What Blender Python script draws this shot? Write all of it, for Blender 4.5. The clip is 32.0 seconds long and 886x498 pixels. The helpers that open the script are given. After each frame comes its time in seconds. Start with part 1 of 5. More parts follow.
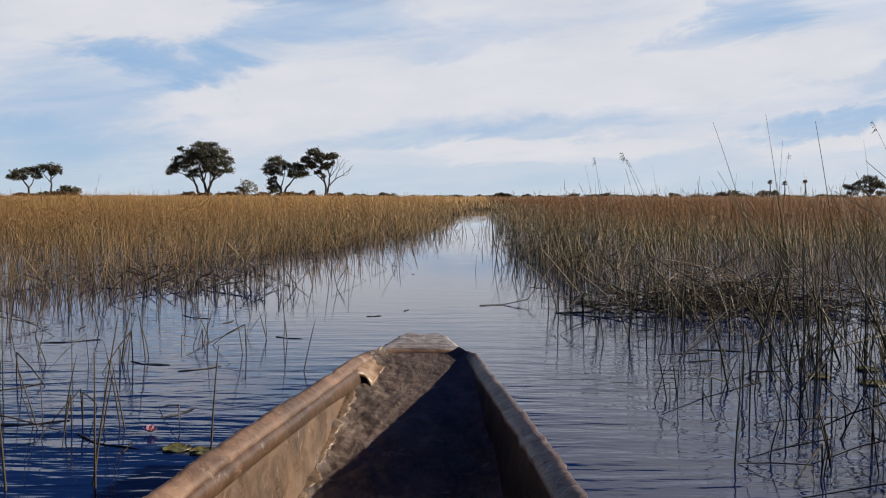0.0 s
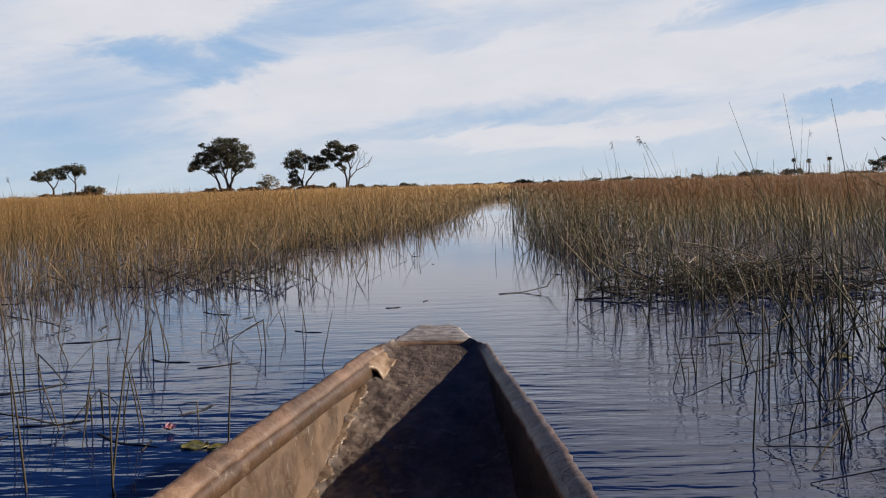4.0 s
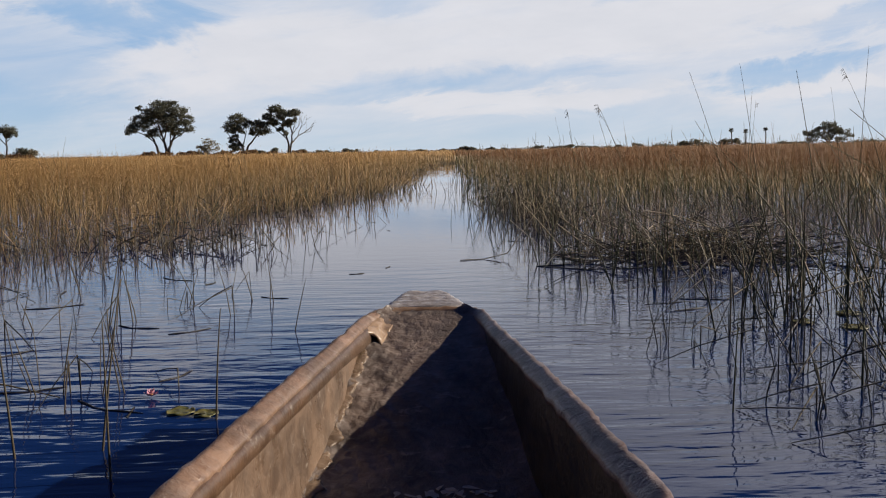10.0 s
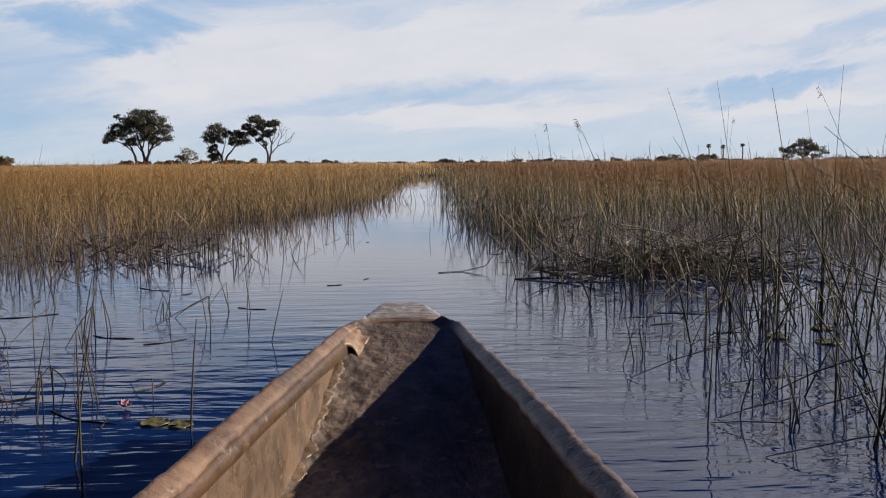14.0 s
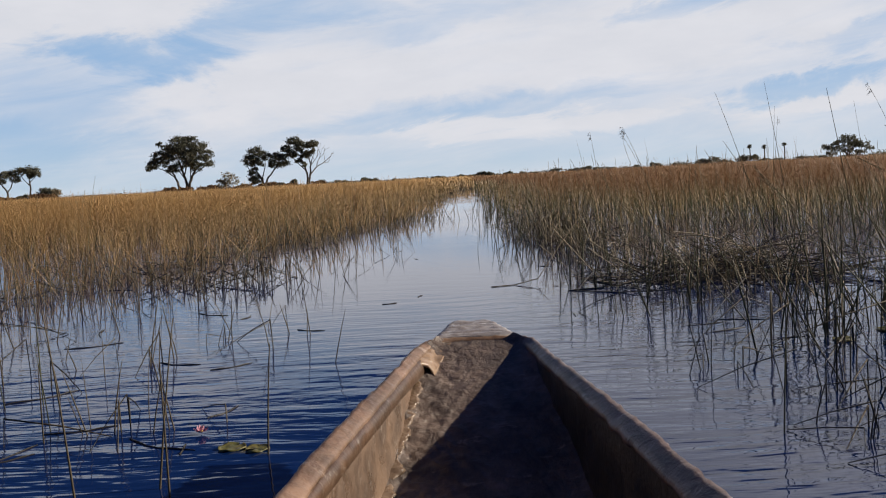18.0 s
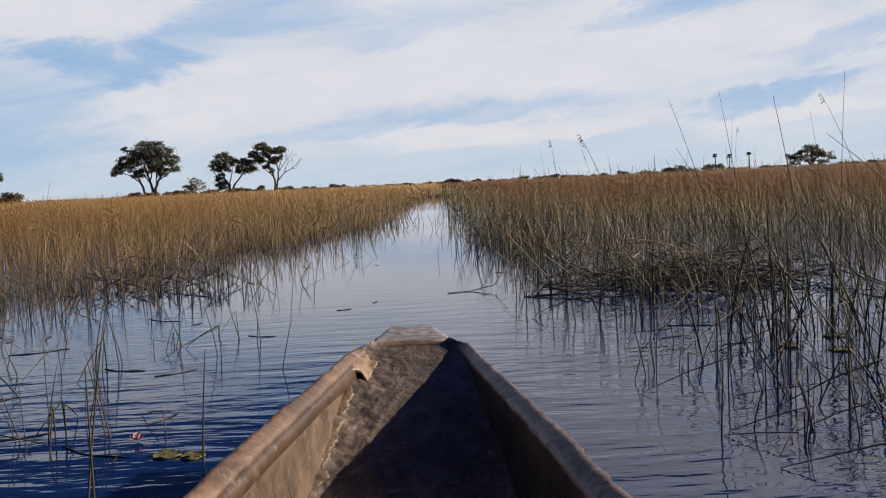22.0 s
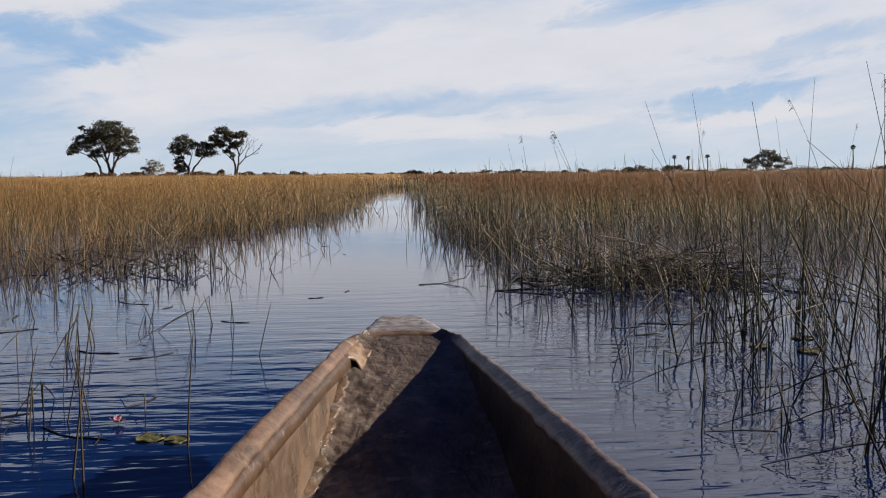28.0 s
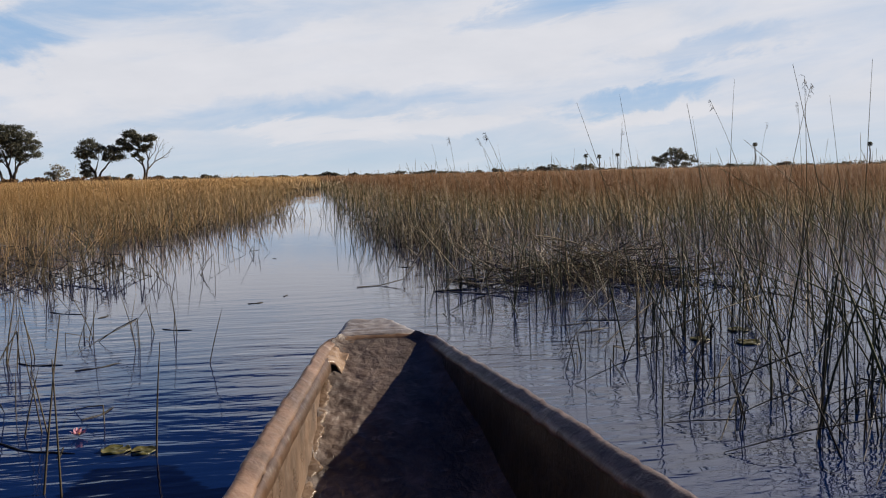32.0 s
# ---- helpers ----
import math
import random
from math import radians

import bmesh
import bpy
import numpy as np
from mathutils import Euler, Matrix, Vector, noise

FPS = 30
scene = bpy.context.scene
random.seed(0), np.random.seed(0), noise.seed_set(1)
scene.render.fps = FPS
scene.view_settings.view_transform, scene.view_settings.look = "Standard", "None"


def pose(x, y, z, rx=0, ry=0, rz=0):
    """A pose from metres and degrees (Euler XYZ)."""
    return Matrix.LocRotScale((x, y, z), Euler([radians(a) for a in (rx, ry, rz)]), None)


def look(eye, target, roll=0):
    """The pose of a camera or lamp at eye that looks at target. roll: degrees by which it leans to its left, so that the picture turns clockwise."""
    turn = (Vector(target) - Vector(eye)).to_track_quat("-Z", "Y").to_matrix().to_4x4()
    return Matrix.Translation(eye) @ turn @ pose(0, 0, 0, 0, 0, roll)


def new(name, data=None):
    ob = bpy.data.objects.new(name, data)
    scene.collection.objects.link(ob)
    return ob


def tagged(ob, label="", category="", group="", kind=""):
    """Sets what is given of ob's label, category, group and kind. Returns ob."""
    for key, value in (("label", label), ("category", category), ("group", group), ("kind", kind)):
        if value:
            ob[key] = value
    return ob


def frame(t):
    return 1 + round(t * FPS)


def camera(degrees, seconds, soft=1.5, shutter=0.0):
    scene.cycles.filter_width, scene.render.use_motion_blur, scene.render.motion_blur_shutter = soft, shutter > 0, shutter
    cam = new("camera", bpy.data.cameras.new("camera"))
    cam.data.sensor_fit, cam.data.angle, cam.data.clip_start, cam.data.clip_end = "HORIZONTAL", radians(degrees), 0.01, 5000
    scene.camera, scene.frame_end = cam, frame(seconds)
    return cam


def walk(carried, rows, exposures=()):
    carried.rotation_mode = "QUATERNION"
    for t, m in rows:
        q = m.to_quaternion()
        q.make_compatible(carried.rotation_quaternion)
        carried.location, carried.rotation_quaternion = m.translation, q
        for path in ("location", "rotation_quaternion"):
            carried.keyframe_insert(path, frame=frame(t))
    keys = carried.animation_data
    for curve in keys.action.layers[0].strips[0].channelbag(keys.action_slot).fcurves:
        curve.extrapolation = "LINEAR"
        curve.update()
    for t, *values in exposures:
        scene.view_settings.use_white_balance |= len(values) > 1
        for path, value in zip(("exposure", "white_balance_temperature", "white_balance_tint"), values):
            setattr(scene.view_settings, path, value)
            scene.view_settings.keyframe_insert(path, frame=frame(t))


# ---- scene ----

# The canoe lies along +y with its middle on x = 0; the camera sits in it over the water at z = 0.
ROWS = [
    (0, 0.141, 0.015, 0.835, 2.32, -3.23, -0.05),
    (0.5, 0.153, 0.017, 0.835, 2.39, -3.35, -0.48),
    (1, 0.155, 0.017, 0.832, 2.64, -3.30, -1.50),
    (1.5, 0.154, 0.017, 0.834, 2.53, -3.41, -1.50),
    (2, 0.160, 0.020, 0.833, 2.59, -3.69, -0.53),
    (2.5, 0.159, 0.021, 0.836, 2.94, -3.92, -0.00),
    (4.5, 0.185, 0.028, 0.841, 3.68, -3.90, 1.96),
    (5, 0.184, 0.029, 0.840, 3.85, -3.93, 1.42),
    (5.5, 0.184, 0.029, 0.842, 3.96, -3.87, 1.42),
    (6, 0.179, 0.028, 0.843, 4.13, -3.89, 1.03),
    (6.5, 0.168, 0.026, 0.846, 3.93, -3.97, 1.45),
    (7, 0.147, 0.021, 0.845, 3.83, -3.99, 1.01),
    (7.5, 0.104, 0.013, 0.841, 3.93, -4.24, -1.46),
    (8, 0.057, 0.002, 0.831, 4.10, -4.37, -3.66),
    (8.5, 0.061, 0.005, 0.837, 3.31, -4.59, -1.34),
    (9, 0.085, 0.011, 0.840, 1.02, -5.16, 2.76),
    (9.5, 0.069, 0.009, 0.845, -0.25, -5.72, 2.89),
    (10, 0.030, 0.004, 0.845, 0.08, -6.05, 1.14),
    (10.5, -0.002, -0.001, 0.846, 0.56, -6.40, 0.41),
    (11, -0.007, -0.002, 0.850, 0.38, -6.46, 1.06),
    (11.5, -0.006, -0.001, 0.850, -0.25, -6.51, 1.08),
    (12, 0.006, -0.001, 0.843, -0.52, -5.84, 0.32),
    (12.5, 0.016, 0.001, 0.842, -0.47, -5.88, 0.10),
    (13, 0.039, 0.004, 0.841, -0.69, -5.87, 0.66),
    (13.5, 0.036, 0.002, 0.843, -0.84, -5.17, 0.72),
    (14, 0.033, 0.001, 0.845, -1.17, -5.31, 0.50),
    (14.5, 0.020, -0.001, 0.845, -1.16, -5.21, -0.36),
    (15, 0.008, -0.006, 0.844, 0.26, -4.31, -0.88),
    (15.5, -0.005, -0.010, 0.843, 1.02, -4.11, -1.12),
    (17.5, -0.048, -0.023, 0.858, 1.64, -4.28, 1.85),
    (18, -0.047, -0.022, 0.864, 1.17, -4.41, 3.03),
    (18.5, -0.051, -0.022, 0.862, 1.09, -4.47, 1.95),
    (19, -0.026, -0.014, 0.854, 0.72, -4.61, 1.96),
    (19.5, 0.017, -0.006, 0.849, -0.05, -4.19, 3.07),
    (20, 0.019, -0.005, 0.853, -0.19, -4.18, 2.10),
    (20.5, 0.014, -0.007, 0.850, -0.22, -3.81, 0.26),
    (21, 0.013, -0.007, 0.850, -0.16, -3.79, -0.09),
    (21.5, 0.032, -0.003, 0.849, -0.45, -3.91, 1.26),
    (22, 0.047, -0.001, 0.850, -0.75, -4.07, 2.68),
    (22.5, 0.035, -0.002, 0.852, -1.18, -4.27, 2.63),
    (23, 0.023, -0.005, 0.852, -1.58, -4.29, 2.67),
    (23.5, 0.018, -0.007, 0.853, -2.30, -4.30, 3.31),
    (24, -0.002, -0.011, 0.855, -2.83, -4.16, 2.93),
    (24.5, -0.039, -0.015, 0.856, -3.07, -4.09, 0.38),
    (26.5, -0.052, -0.016, 0.854, -4.24, -4.42, -0.72),
    (27, -0.054, -0.015, 0.851, -3.75, -4.50, -0.78),
    (27.5, -0.057, -0.016, 0.852, -3.82, -4.59, -0.38),
    (28, -0.059, -0.016, 0.854, -3.14, -4.64, 0.58),
    (28.5, -0.049, -0.015, 0.854, -3.14, -4.77, 1.62),
    (29, -0.064, -0.017, 0.855, -3.00, -4.85, 1.45),
    (29.5, -0.095, -0.023, 0.857, -3.56, -4.57, 1.20),
    (30, -0.119, -0.028, 0.858, -4.28, -4.49, 1.40),
    (30.5, -0.166, -0.035, 0.861, -5.04, -4.52, 1.38),
    (31, -0.199, -0.039, 0.867, -6.21, -4.61, 1.48),
    (31.5, -0.227, -0.041, 0.871, -7.04, -4.64, 1.06),
    (32, -0.226, -0.040, 0.865, -8.40, -4.67, 1.30),
]
cam = camera(51.1, 32.0, soft=1.15)
walk(cam, [(t, pose(x, y, z, 90 + pitch, roll, yaw)) for t, x, y, z, yaw, pitch, roll in ROWS],
     exposures=[(0, 0.05, 6640, 10), (32, 0.05, 6640, 10)])

# ---- light ----
SUN_AZ, SUN_EL = 79.0, 26.0          # degrees to the right of +y, and above the horizon
sun = new("sun", bpy.data.lights.new("sun", "SUN"))
sun.data.energy, sun.data.angle, sun.data.color = 5.0, radians(0.6), (1.0, 0.90, 0.76)
sa, se = radians(SUN_AZ), radians(SUN_EL)
sun_from = Vector((math.sin(sa) * math.cos(se), math.cos(sa) * math.cos(se), math.sin(se)))
sun.matrix_world = look(sun_from * 50, (0, 0, 0))


class Nodes:
    """A short way to write node trees."""

    def __init__(self, tree):
        self.t = tree
        tree.nodes.clear()

    def n(self, kind, **sets):
        node = self.t.nodes.new(kind)
        for k, v in sets.items():
            if k in node.inputs:
                self.put(node.inputs[k], v)
        return node

    def put(self, sock, v):
        if isinstance(v, bpy.types.NodeSocket):
            self.t.links.new(v, sock)
        else:
            sock.default_value = v

    def math(self, op, a, b=0.0, c=0.0, clamp=False):
        m = self.t.nodes.new("ShaderNodeMath")
        m.operation, m.use_clamp = op, clamp
        for s, v in zip(m.inputs, (a, b, c)):
            self.put(s, v)
        return m.outputs[0]

    def step(self, v, a, b, lo=0.0, hi=1.0):
        m = self.t.nodes.new("ShaderNodeMapRange")
        m.interpolation_type = "SMOOTHSTEP"
        for s, x in zip(m.inputs, (v, a, b, lo, hi)):
            self.put(s, x)
        return m.outputs[0]

    def mix(self, f, a, b, mode="MIX"):
        m = self.t.nodes.new("ShaderNodeMix")
        m.data_type, m.blend_type = "RGBA", mode
        self.put(m.inputs[0], f)
        self.put(m.inputs[6], a)
        self.put(m.inputs[7], b)
        return m.outputs[2]

    def noise(self, vec, scale, detail=3.0, rough=0.55, dist=0.0, out="Fac"):
        m = self.t.nodes.new("ShaderNodeTexNoise")
        self.put(m.inputs["Vector"], vec)
        for k, v in (("Scale", scale), ("Detail", detail), ("Roughness", rough), ("Distortion", dist)):
            m.inputs[k].default_value = v
        return m.outputs[out]

    def ramp(self, f, stops):
        m = self.t.nodes.new("ShaderNodeValToRGB")
        el = m.color_ramp.elements
        while len(el) < len(stops):
            el.new(0.5)
        for e, (p, c) in zip(el, stops):
            e.position, e.color = p, (*c, 1.0)
        self.put(m.inputs[0], f)
        return m.outputs[0]

    def xyz(self, x, y, z):
        m = self.t.nodes.new("ShaderNodeCombineXYZ")
        for s, v in zip(m.inputs, (x, y, z)):
            self.put(s, v)
        return m.outputs[0]

    def scaled(self, vec, sx, sy, sz, rot=(0, 0, 0)):
        m = self.t.nodes.new("ShaderNodeMapping")
        self.put(m.inputs["Vector"], vec)
        m.inputs["Scale"].default_value = (sx, sy, sz)
        m.inputs["Rotation"].default_value = rot
        return m.outputs[0]

    def bump(self, h, strength, distance):
        m = self.t.nodes.new("ShaderNodeBump")
        m.inputs["Strength"].default_value, m.inputs["Distance"].default_value = strength, distance
        self.put(m.inputs["Height"], h)
        return m.outputs[0]


def make_sky():
    """Clear sky with a veil of drawn-out high cloud, open in places."""
    world = bpy.data.worlds.new("sky")
    scene.world = world
    world.use_nodes = True
    k = Nodes(world.node_tree)
    sky = k.n("ShaderNodeTexSky")
    sky.sky_type, sky.sun_disc = "NISHITA", False
    sky.sun_elevation, sky.sun_rotation = se, sa
    sky.air_density, sky.dust_density, sky.ozone_density = 0.7, 0.2, 3.0
    way = k.n("ShaderNodeTexCoord").outputs["Generated"]
    sep = k.n("ShaderNodeSeparateXYZ", Vector=way)
    az = k.math("MULTIPLY", k.math("ARCTAN2", sep.outputs[0], sep.outputs[1]), 57.2958)
    el = k.math("MULTIPLY", k.math("ARCSINE", sep.outputs[2]), 57.2958)
    # ragged edges: shift the angles by noise
    flow = k.xyz(k.math("MULTIPLY", az, 0.055), k.math("MULTIPLY", el, 0.16), 0.0)
    turned = k.scaled(flow, 1, 1, 1, (0, 0, radians(-24)))
    wob = k.noise(turned, 1.9, 6, 0.66, 0.7, "Color")
    wsep = k.n("ShaderNodeSeparateColor", Color=wob)
    a2 = k.math("ADD", az, k.math("MULTIPLY_ADD", wsep.outputs[0], 15.0, -7.5))
    e2 = k.math("ADD", el, k.math("MULTIPLY_ADD", wsep.outputs[1], 4.4, -2.2))
    streak = k.noise(k.scaled(turned, 0.8, 2.0, 1), 1.7, 6, 0.62, 0.5)
    cover = k.math("ADD", 0.86, k.math("MULTIPLY_ADD", streak, 1.15, -0.57))

    def patch(a, e, wa, we, lean, amount):
        """Adds cover round azimuth a and elevation e."""
        nonlocal cover
        c, s = math.cos(radians(lean)), math.sin(radians(lean))
        da, de = k.math("SUBTRACT", a2, a), k.math("SUBTRACT", e2, e)
        u = k.math("DIVIDE", k.math("ADD", k.math("MULTIPLY", da, c), k.math("MULTIPLY", de, s)), wa)
        v = k.math("DIVIDE", k.math("SUBTRACT", k.math("MULTIPLY", de, c), k.math("MULTIPLY", da, s)), we)
        r = k.math("ADD", k.math("MULTIPLY", u, u), k.math("MULTIPLY", v, v))
        cover = k.math("ADD", cover, k.step(r, 2.6, 0.0, 0.0, amount))

    for spot in SKY_PATCHES:
        patch(*spot)
    # the veil thins out overhead and towards the horizon
    cover = k.math("SUBTRACT", cover, k.step(el, 4.5, 0.5, 0.0, 0.40))
    # (further up on the sun's side), and behind the sky is clear
    lift = k.step(az, -10.0, 16.0, 0.0, 12.0)
    cover = k.math("SUBTRACT", cover, k.step(k.math("SUBTRACT", el, lift), 10.5, 14.0, 0.0, 0.95))
    ahead = k.math("MULTIPLY", k.step(az, -75.0, -45.0), k.step(az, 110.0, 70.0))
    cover = k.math("MULTIPLY", k.step(cover, -0.05, 1.15), ahead)
    base = k.mix(1.0, sky.outputs[0], (0.0155, 0.0215, 0.040, 1), "MULTIPLY")
    low = k.step(el, -2.0, 7.0)
    tint = k.mix(low, (0.54, 0.68, 0.80, 1), (0.34, 0.53, 0.79, 1))
    clear = k.mix(k.math("MULTIPLY", ahead, k.step(el, 11.0, 14.5, 0.85, 0.0)), base, tint)
    cloud = k.mix(k.noise(turned, 2.6, 4, 0.6), (0.62, 0.64, 0.70, 1), (0.80, 0.795, 0.835, 1))
    # the veil brightens towards the sun
    near_sun = k.n("ShaderNodeVectorMath")
    near_sun.operation = "DOT_PRODUCT"
    k.put(near_sun.inputs[0], way)
    near_sun.inputs[1].default_value = sun_from
    glow = k.math("MULTIPLY", k.step(near_sun.outputs["Value"], 0.35, 0.90, 0.0, 1.2), k.step(el, 8.0, 22.0))
    cloud = k.mix(1.0, cloud, k.xyz(k.math("ADD", glow, 1.0), k.math("ADD", glow, 1.0), k.math("ADD", glow, 1.0)), "MULTIPLY")
    colour = k.mix(k.math("MULTIPLY", cover, 0.92), clear, cloud)
    bg = k.n("ShaderNodeBackground", Color=colour, Strength=1.0)
    out = k.n("ShaderNodeOutputWorld")
    k.t.links.new(bg.outputs[0], out.inputs[0])


# azimuth, elevation, half widths, lean in degrees, and how much cloud is added or taken away
SKY_PATCHES = [
    (-18.5, 8.2, 4.2, 1.1, -8, -0.61),
    (-24, 5.2, 6, 2.6, 10, -0.41),
    (-27, 2.5, 7, 1.5, 0, -0.34),
    (-9.5, 10.6, 6, 1.0, 6, -0.41),
    (-4, 9.0, 7, 0.8, 12, -0.17),
    (20, 4.4, 3.6, 0.75, 10, -0.61),
    (14.6, 9.7, 5, 0.7, 12, -0.51),
    (24.5, 6.9, 4, 0.6, 8, -0.34),
    (-3.5, 4.0, 6, 0.8, 8, -0.37),
    (4.5, 4.3, 5, 0.6, 6, -0.31),
    (5, 2.9, 7.5, 0.5, 2, 0.41),
    (23, 3.4, 5, 0.45, 3, 0.34),
    (-20, 11.0, 7, 1.2, 6, 0.41),
    (2, 7.0, 12, 1.6, 10, 0.27),
    (12, 6.6, 9, 1.2, 10, 0.27),
    (-12, 6.2, 7, 1.3, 10, 0.27),
]
make_sky()


# ---- materials ----
def material(name):
    m = bpy.data.materials.new(name)
    m.use_nodes = True
    k = Nodes(m.node_tree)
    out = k.n("ShaderNodeOutputMaterial")
    return m, k, out


def finish(k, out, colour, rough, normal=None, **more):
    b = k.n("ShaderNodeBsdfPrincipled")
    k.put(b.inputs["Base Color"], colour)
    k.put(b.inputs["Roughness"], rough)
    for key, v in more.items():
        k.put(b.inputs[key.replace("_", " ")], v)
    if normal is not None:
        k.put(b.inputs["Normal"], normal)
    k.t.links.new(b.outputs[0], out.inputs[0])
    return b


def water_material():
    m, k, out = material("marsh_water")
    p = k.n("ShaderNodeTexCoord").outputs["Object"]
    bend = k.noise(k.scaled(p, 0.5, 0.5, 0.5), 1.0, 2, 0.5, 0, "Color")
    moved = k.n("ShaderNodeVectorMath")
    moved.operation = "MULTIPLY_ADD"
    k.put(moved.inputs[0], bend)
    moved.inputs[1].default_value = (0.5, 0.5, 0)
    k.put(moved.inputs[2], p)
    q = moved.outputs[0]
    swell = k.noise(k.scaled(q, 1.5, 7.0, 1, (0, 0, radians(6))), 1.0, 1, 0.4)
    ripple = k.noise(k.scaled(q, 4.2, 15.0, 1, (0, 0, radians(-13))), 1.0, 2, 0.5)
    cross = k.noise(k.scaled(q, 3.0, 9.5, 1, (0, 0, radians(34))), 1.0, 1, 0.5)
    fine = k.noise(k.scaled(q, 22, 40, 1), 1.0, 1, 0.5)
    calm = k.step(k.noise(k.scaled(p, 0.30, 0.20, 1), 1.0, 2, 0.5), 0.36, 0.62, 0.30, 1.0)
    h = k.math("ADD", k.math("MULTIPLY_ADD", swell, 0.52, k.math("MULTIPLY", cross, 0.24)), k.math("MULTIPLY_ADD", ripple, 0.40, k.math("MULTIPLY", fine, 0.018)))
    # the canoe stirs the water round it; further off it lies calmer
    away = k.n("ShaderNodeVectorMath")
    away.operation = "LENGTH"
    k.put(away.inputs[0], p)
    h = k.math("MULTIPLY", h, k.math("MULTIPLY", calm, k.step(away.outputs["Value"], 2.6, 8.0, 1.08, 0.15)))
    finish(k, out, (0.003, 0.016, 0.078, 1), 0.02, k.bump(h, 1.0, 0.0165), IOR=1.333)
    return m


def reed_material(name, low, mid, top, rough=0.54, thin=0.14):
    """Stems that change colour stem by stem, and from the wet foot to the dry tip."""
    m, k, out = material(name)
    rnd = k.n("ShaderNodeNewGeometry").outputs["Random Per Island"]
    p = k.n("ShaderNodeTexCoord").outputs["Object"]
    z = k.n("ShaderNodeSeparateXYZ", Vector=p).outputs[2]
    grain = k.noise(k.scaled(p, 30, 30, 9), 1.0, 3, 0.6)
    zz = k.math("ADD", z, k.math("MULTIPLY_ADD", grain, 0.24, -0.12))
    foot = k.ramp(rnd, [(0.0, low[0]), (0.5, low[1]), (1.0, low[2])])
    stem = k.ramp(rnd, [(0.0, mid[0]), (0.30, mid[0]), (0.36, mid[1]), (0.68, mid[1]), (0.74, mid[2]), (1.0, mid[2])])
    tips = k.ramp(rnd, [(0.0, top[0]), (0.5, top[1]), (1.0, top[2])])
    c = k.mix(k.step(zz, -0.03, 0.24), foot, stem)
    c = k.mix(k.step(zz, 0.30, 0.66), c, tips)
    patchy = k.noise(k.scaled(p, 0.45, 0.45, 0.2), 1.0, 3, 0.55)
    c = k.mix(k.step(patchy, 0.35, 0.7, 0.0, 0.45), c, k.mix(1.0, c, (0.62, 0.58, 0.60, 1), "MULTIPLY"))
    b = finish(k, out, c, rough, None, Specular_IOR_Level=0.3)
    tr = k.n("ShaderNodeBsdfTranslucent", Color=c)
    mx = k.n("ShaderNodeMixShader", Fac=thin)
    k.t.links.new(b.outputs[0], mx.inputs[1])
    k.t.links.new(tr.outputs[0], mx.inputs[2])
    k.t.links.new(mx.outputs[0], out.inputs[0])
    return m


def hull_material(name, light, dark, rough, gloss_low=0.32, relief=0.004, worn=0.40):
    m, k, out = material(name)
    p = k.n("ShaderNodeTexCoord").outputs["Object"]
    cloudy = k.noise(p, 6.0, 5, 0.6, 0.4)
    runs = k.noise(k.scaled(p, 45, 30, 7), 1.0, 4, 0.65)
    grit = k.noise(p, 160.0, 3, 0.7)
    mottle = k.noise(p, 28.0, 5, 0.7, 0.6)
    scuff = k.step(k.noise(k.scaled(p, 12, 40, 40), 1.0, 4, 0.7, 0.8), 0.58, 0.74)
    c = k.mix(k.step(cloudy, 0.32, 0.68), light, dark)
    c = k.mix(k.math("MULTIPLY", runs, 0.5), c, k.mix(1.0, c, (0.55, 0.46, 0.38, 1), "MULTIPLY"))
    c = k.mix(k.math("MULTIPLY", k.step(grit, 0.55, 0.8), 0.45), c, (0.10, 0.085, 0.07, 1))
    c = k.mix(k.step(mottle, 0.42, 0.62, 0.0, 0.6), c, k.mix(1.0, c, (0.50, 0.44, 0.40, 1), "MULTIPLY"))
    c = k.mix(k.math("MULTIPLY", scuff, worn), c, (0.60, 0.52, 0.44, 1))
    wet = k.step(k.noise(p, 13.0, 4, 0.6, 0.5), 0.54, 0.64)
    ro = k.math("ADD", rough, k.math("MULTIPLY_ADD", cloudy, 0.4, -0.2), clamp=True)
    ro = k.math("ADD", k.math("MULTIPLY", ro, k.math("SUBTRACT", 1.0, wet)), k.math("MULTIPLY", wet, gloss_low))
    h = k.math("ADD", k.math("MULTIPLY", cloudy, 0.7), k.math("MULTIPLY_ADD", runs, 0.35, k.math("MULTIPLY_ADD", mottle, 0.5, k.math("MULTIPLY", grit, 0.07))))
    finish(k, out, c, ro, k.bump(h, 1.0, relief * 1.2))
    return m


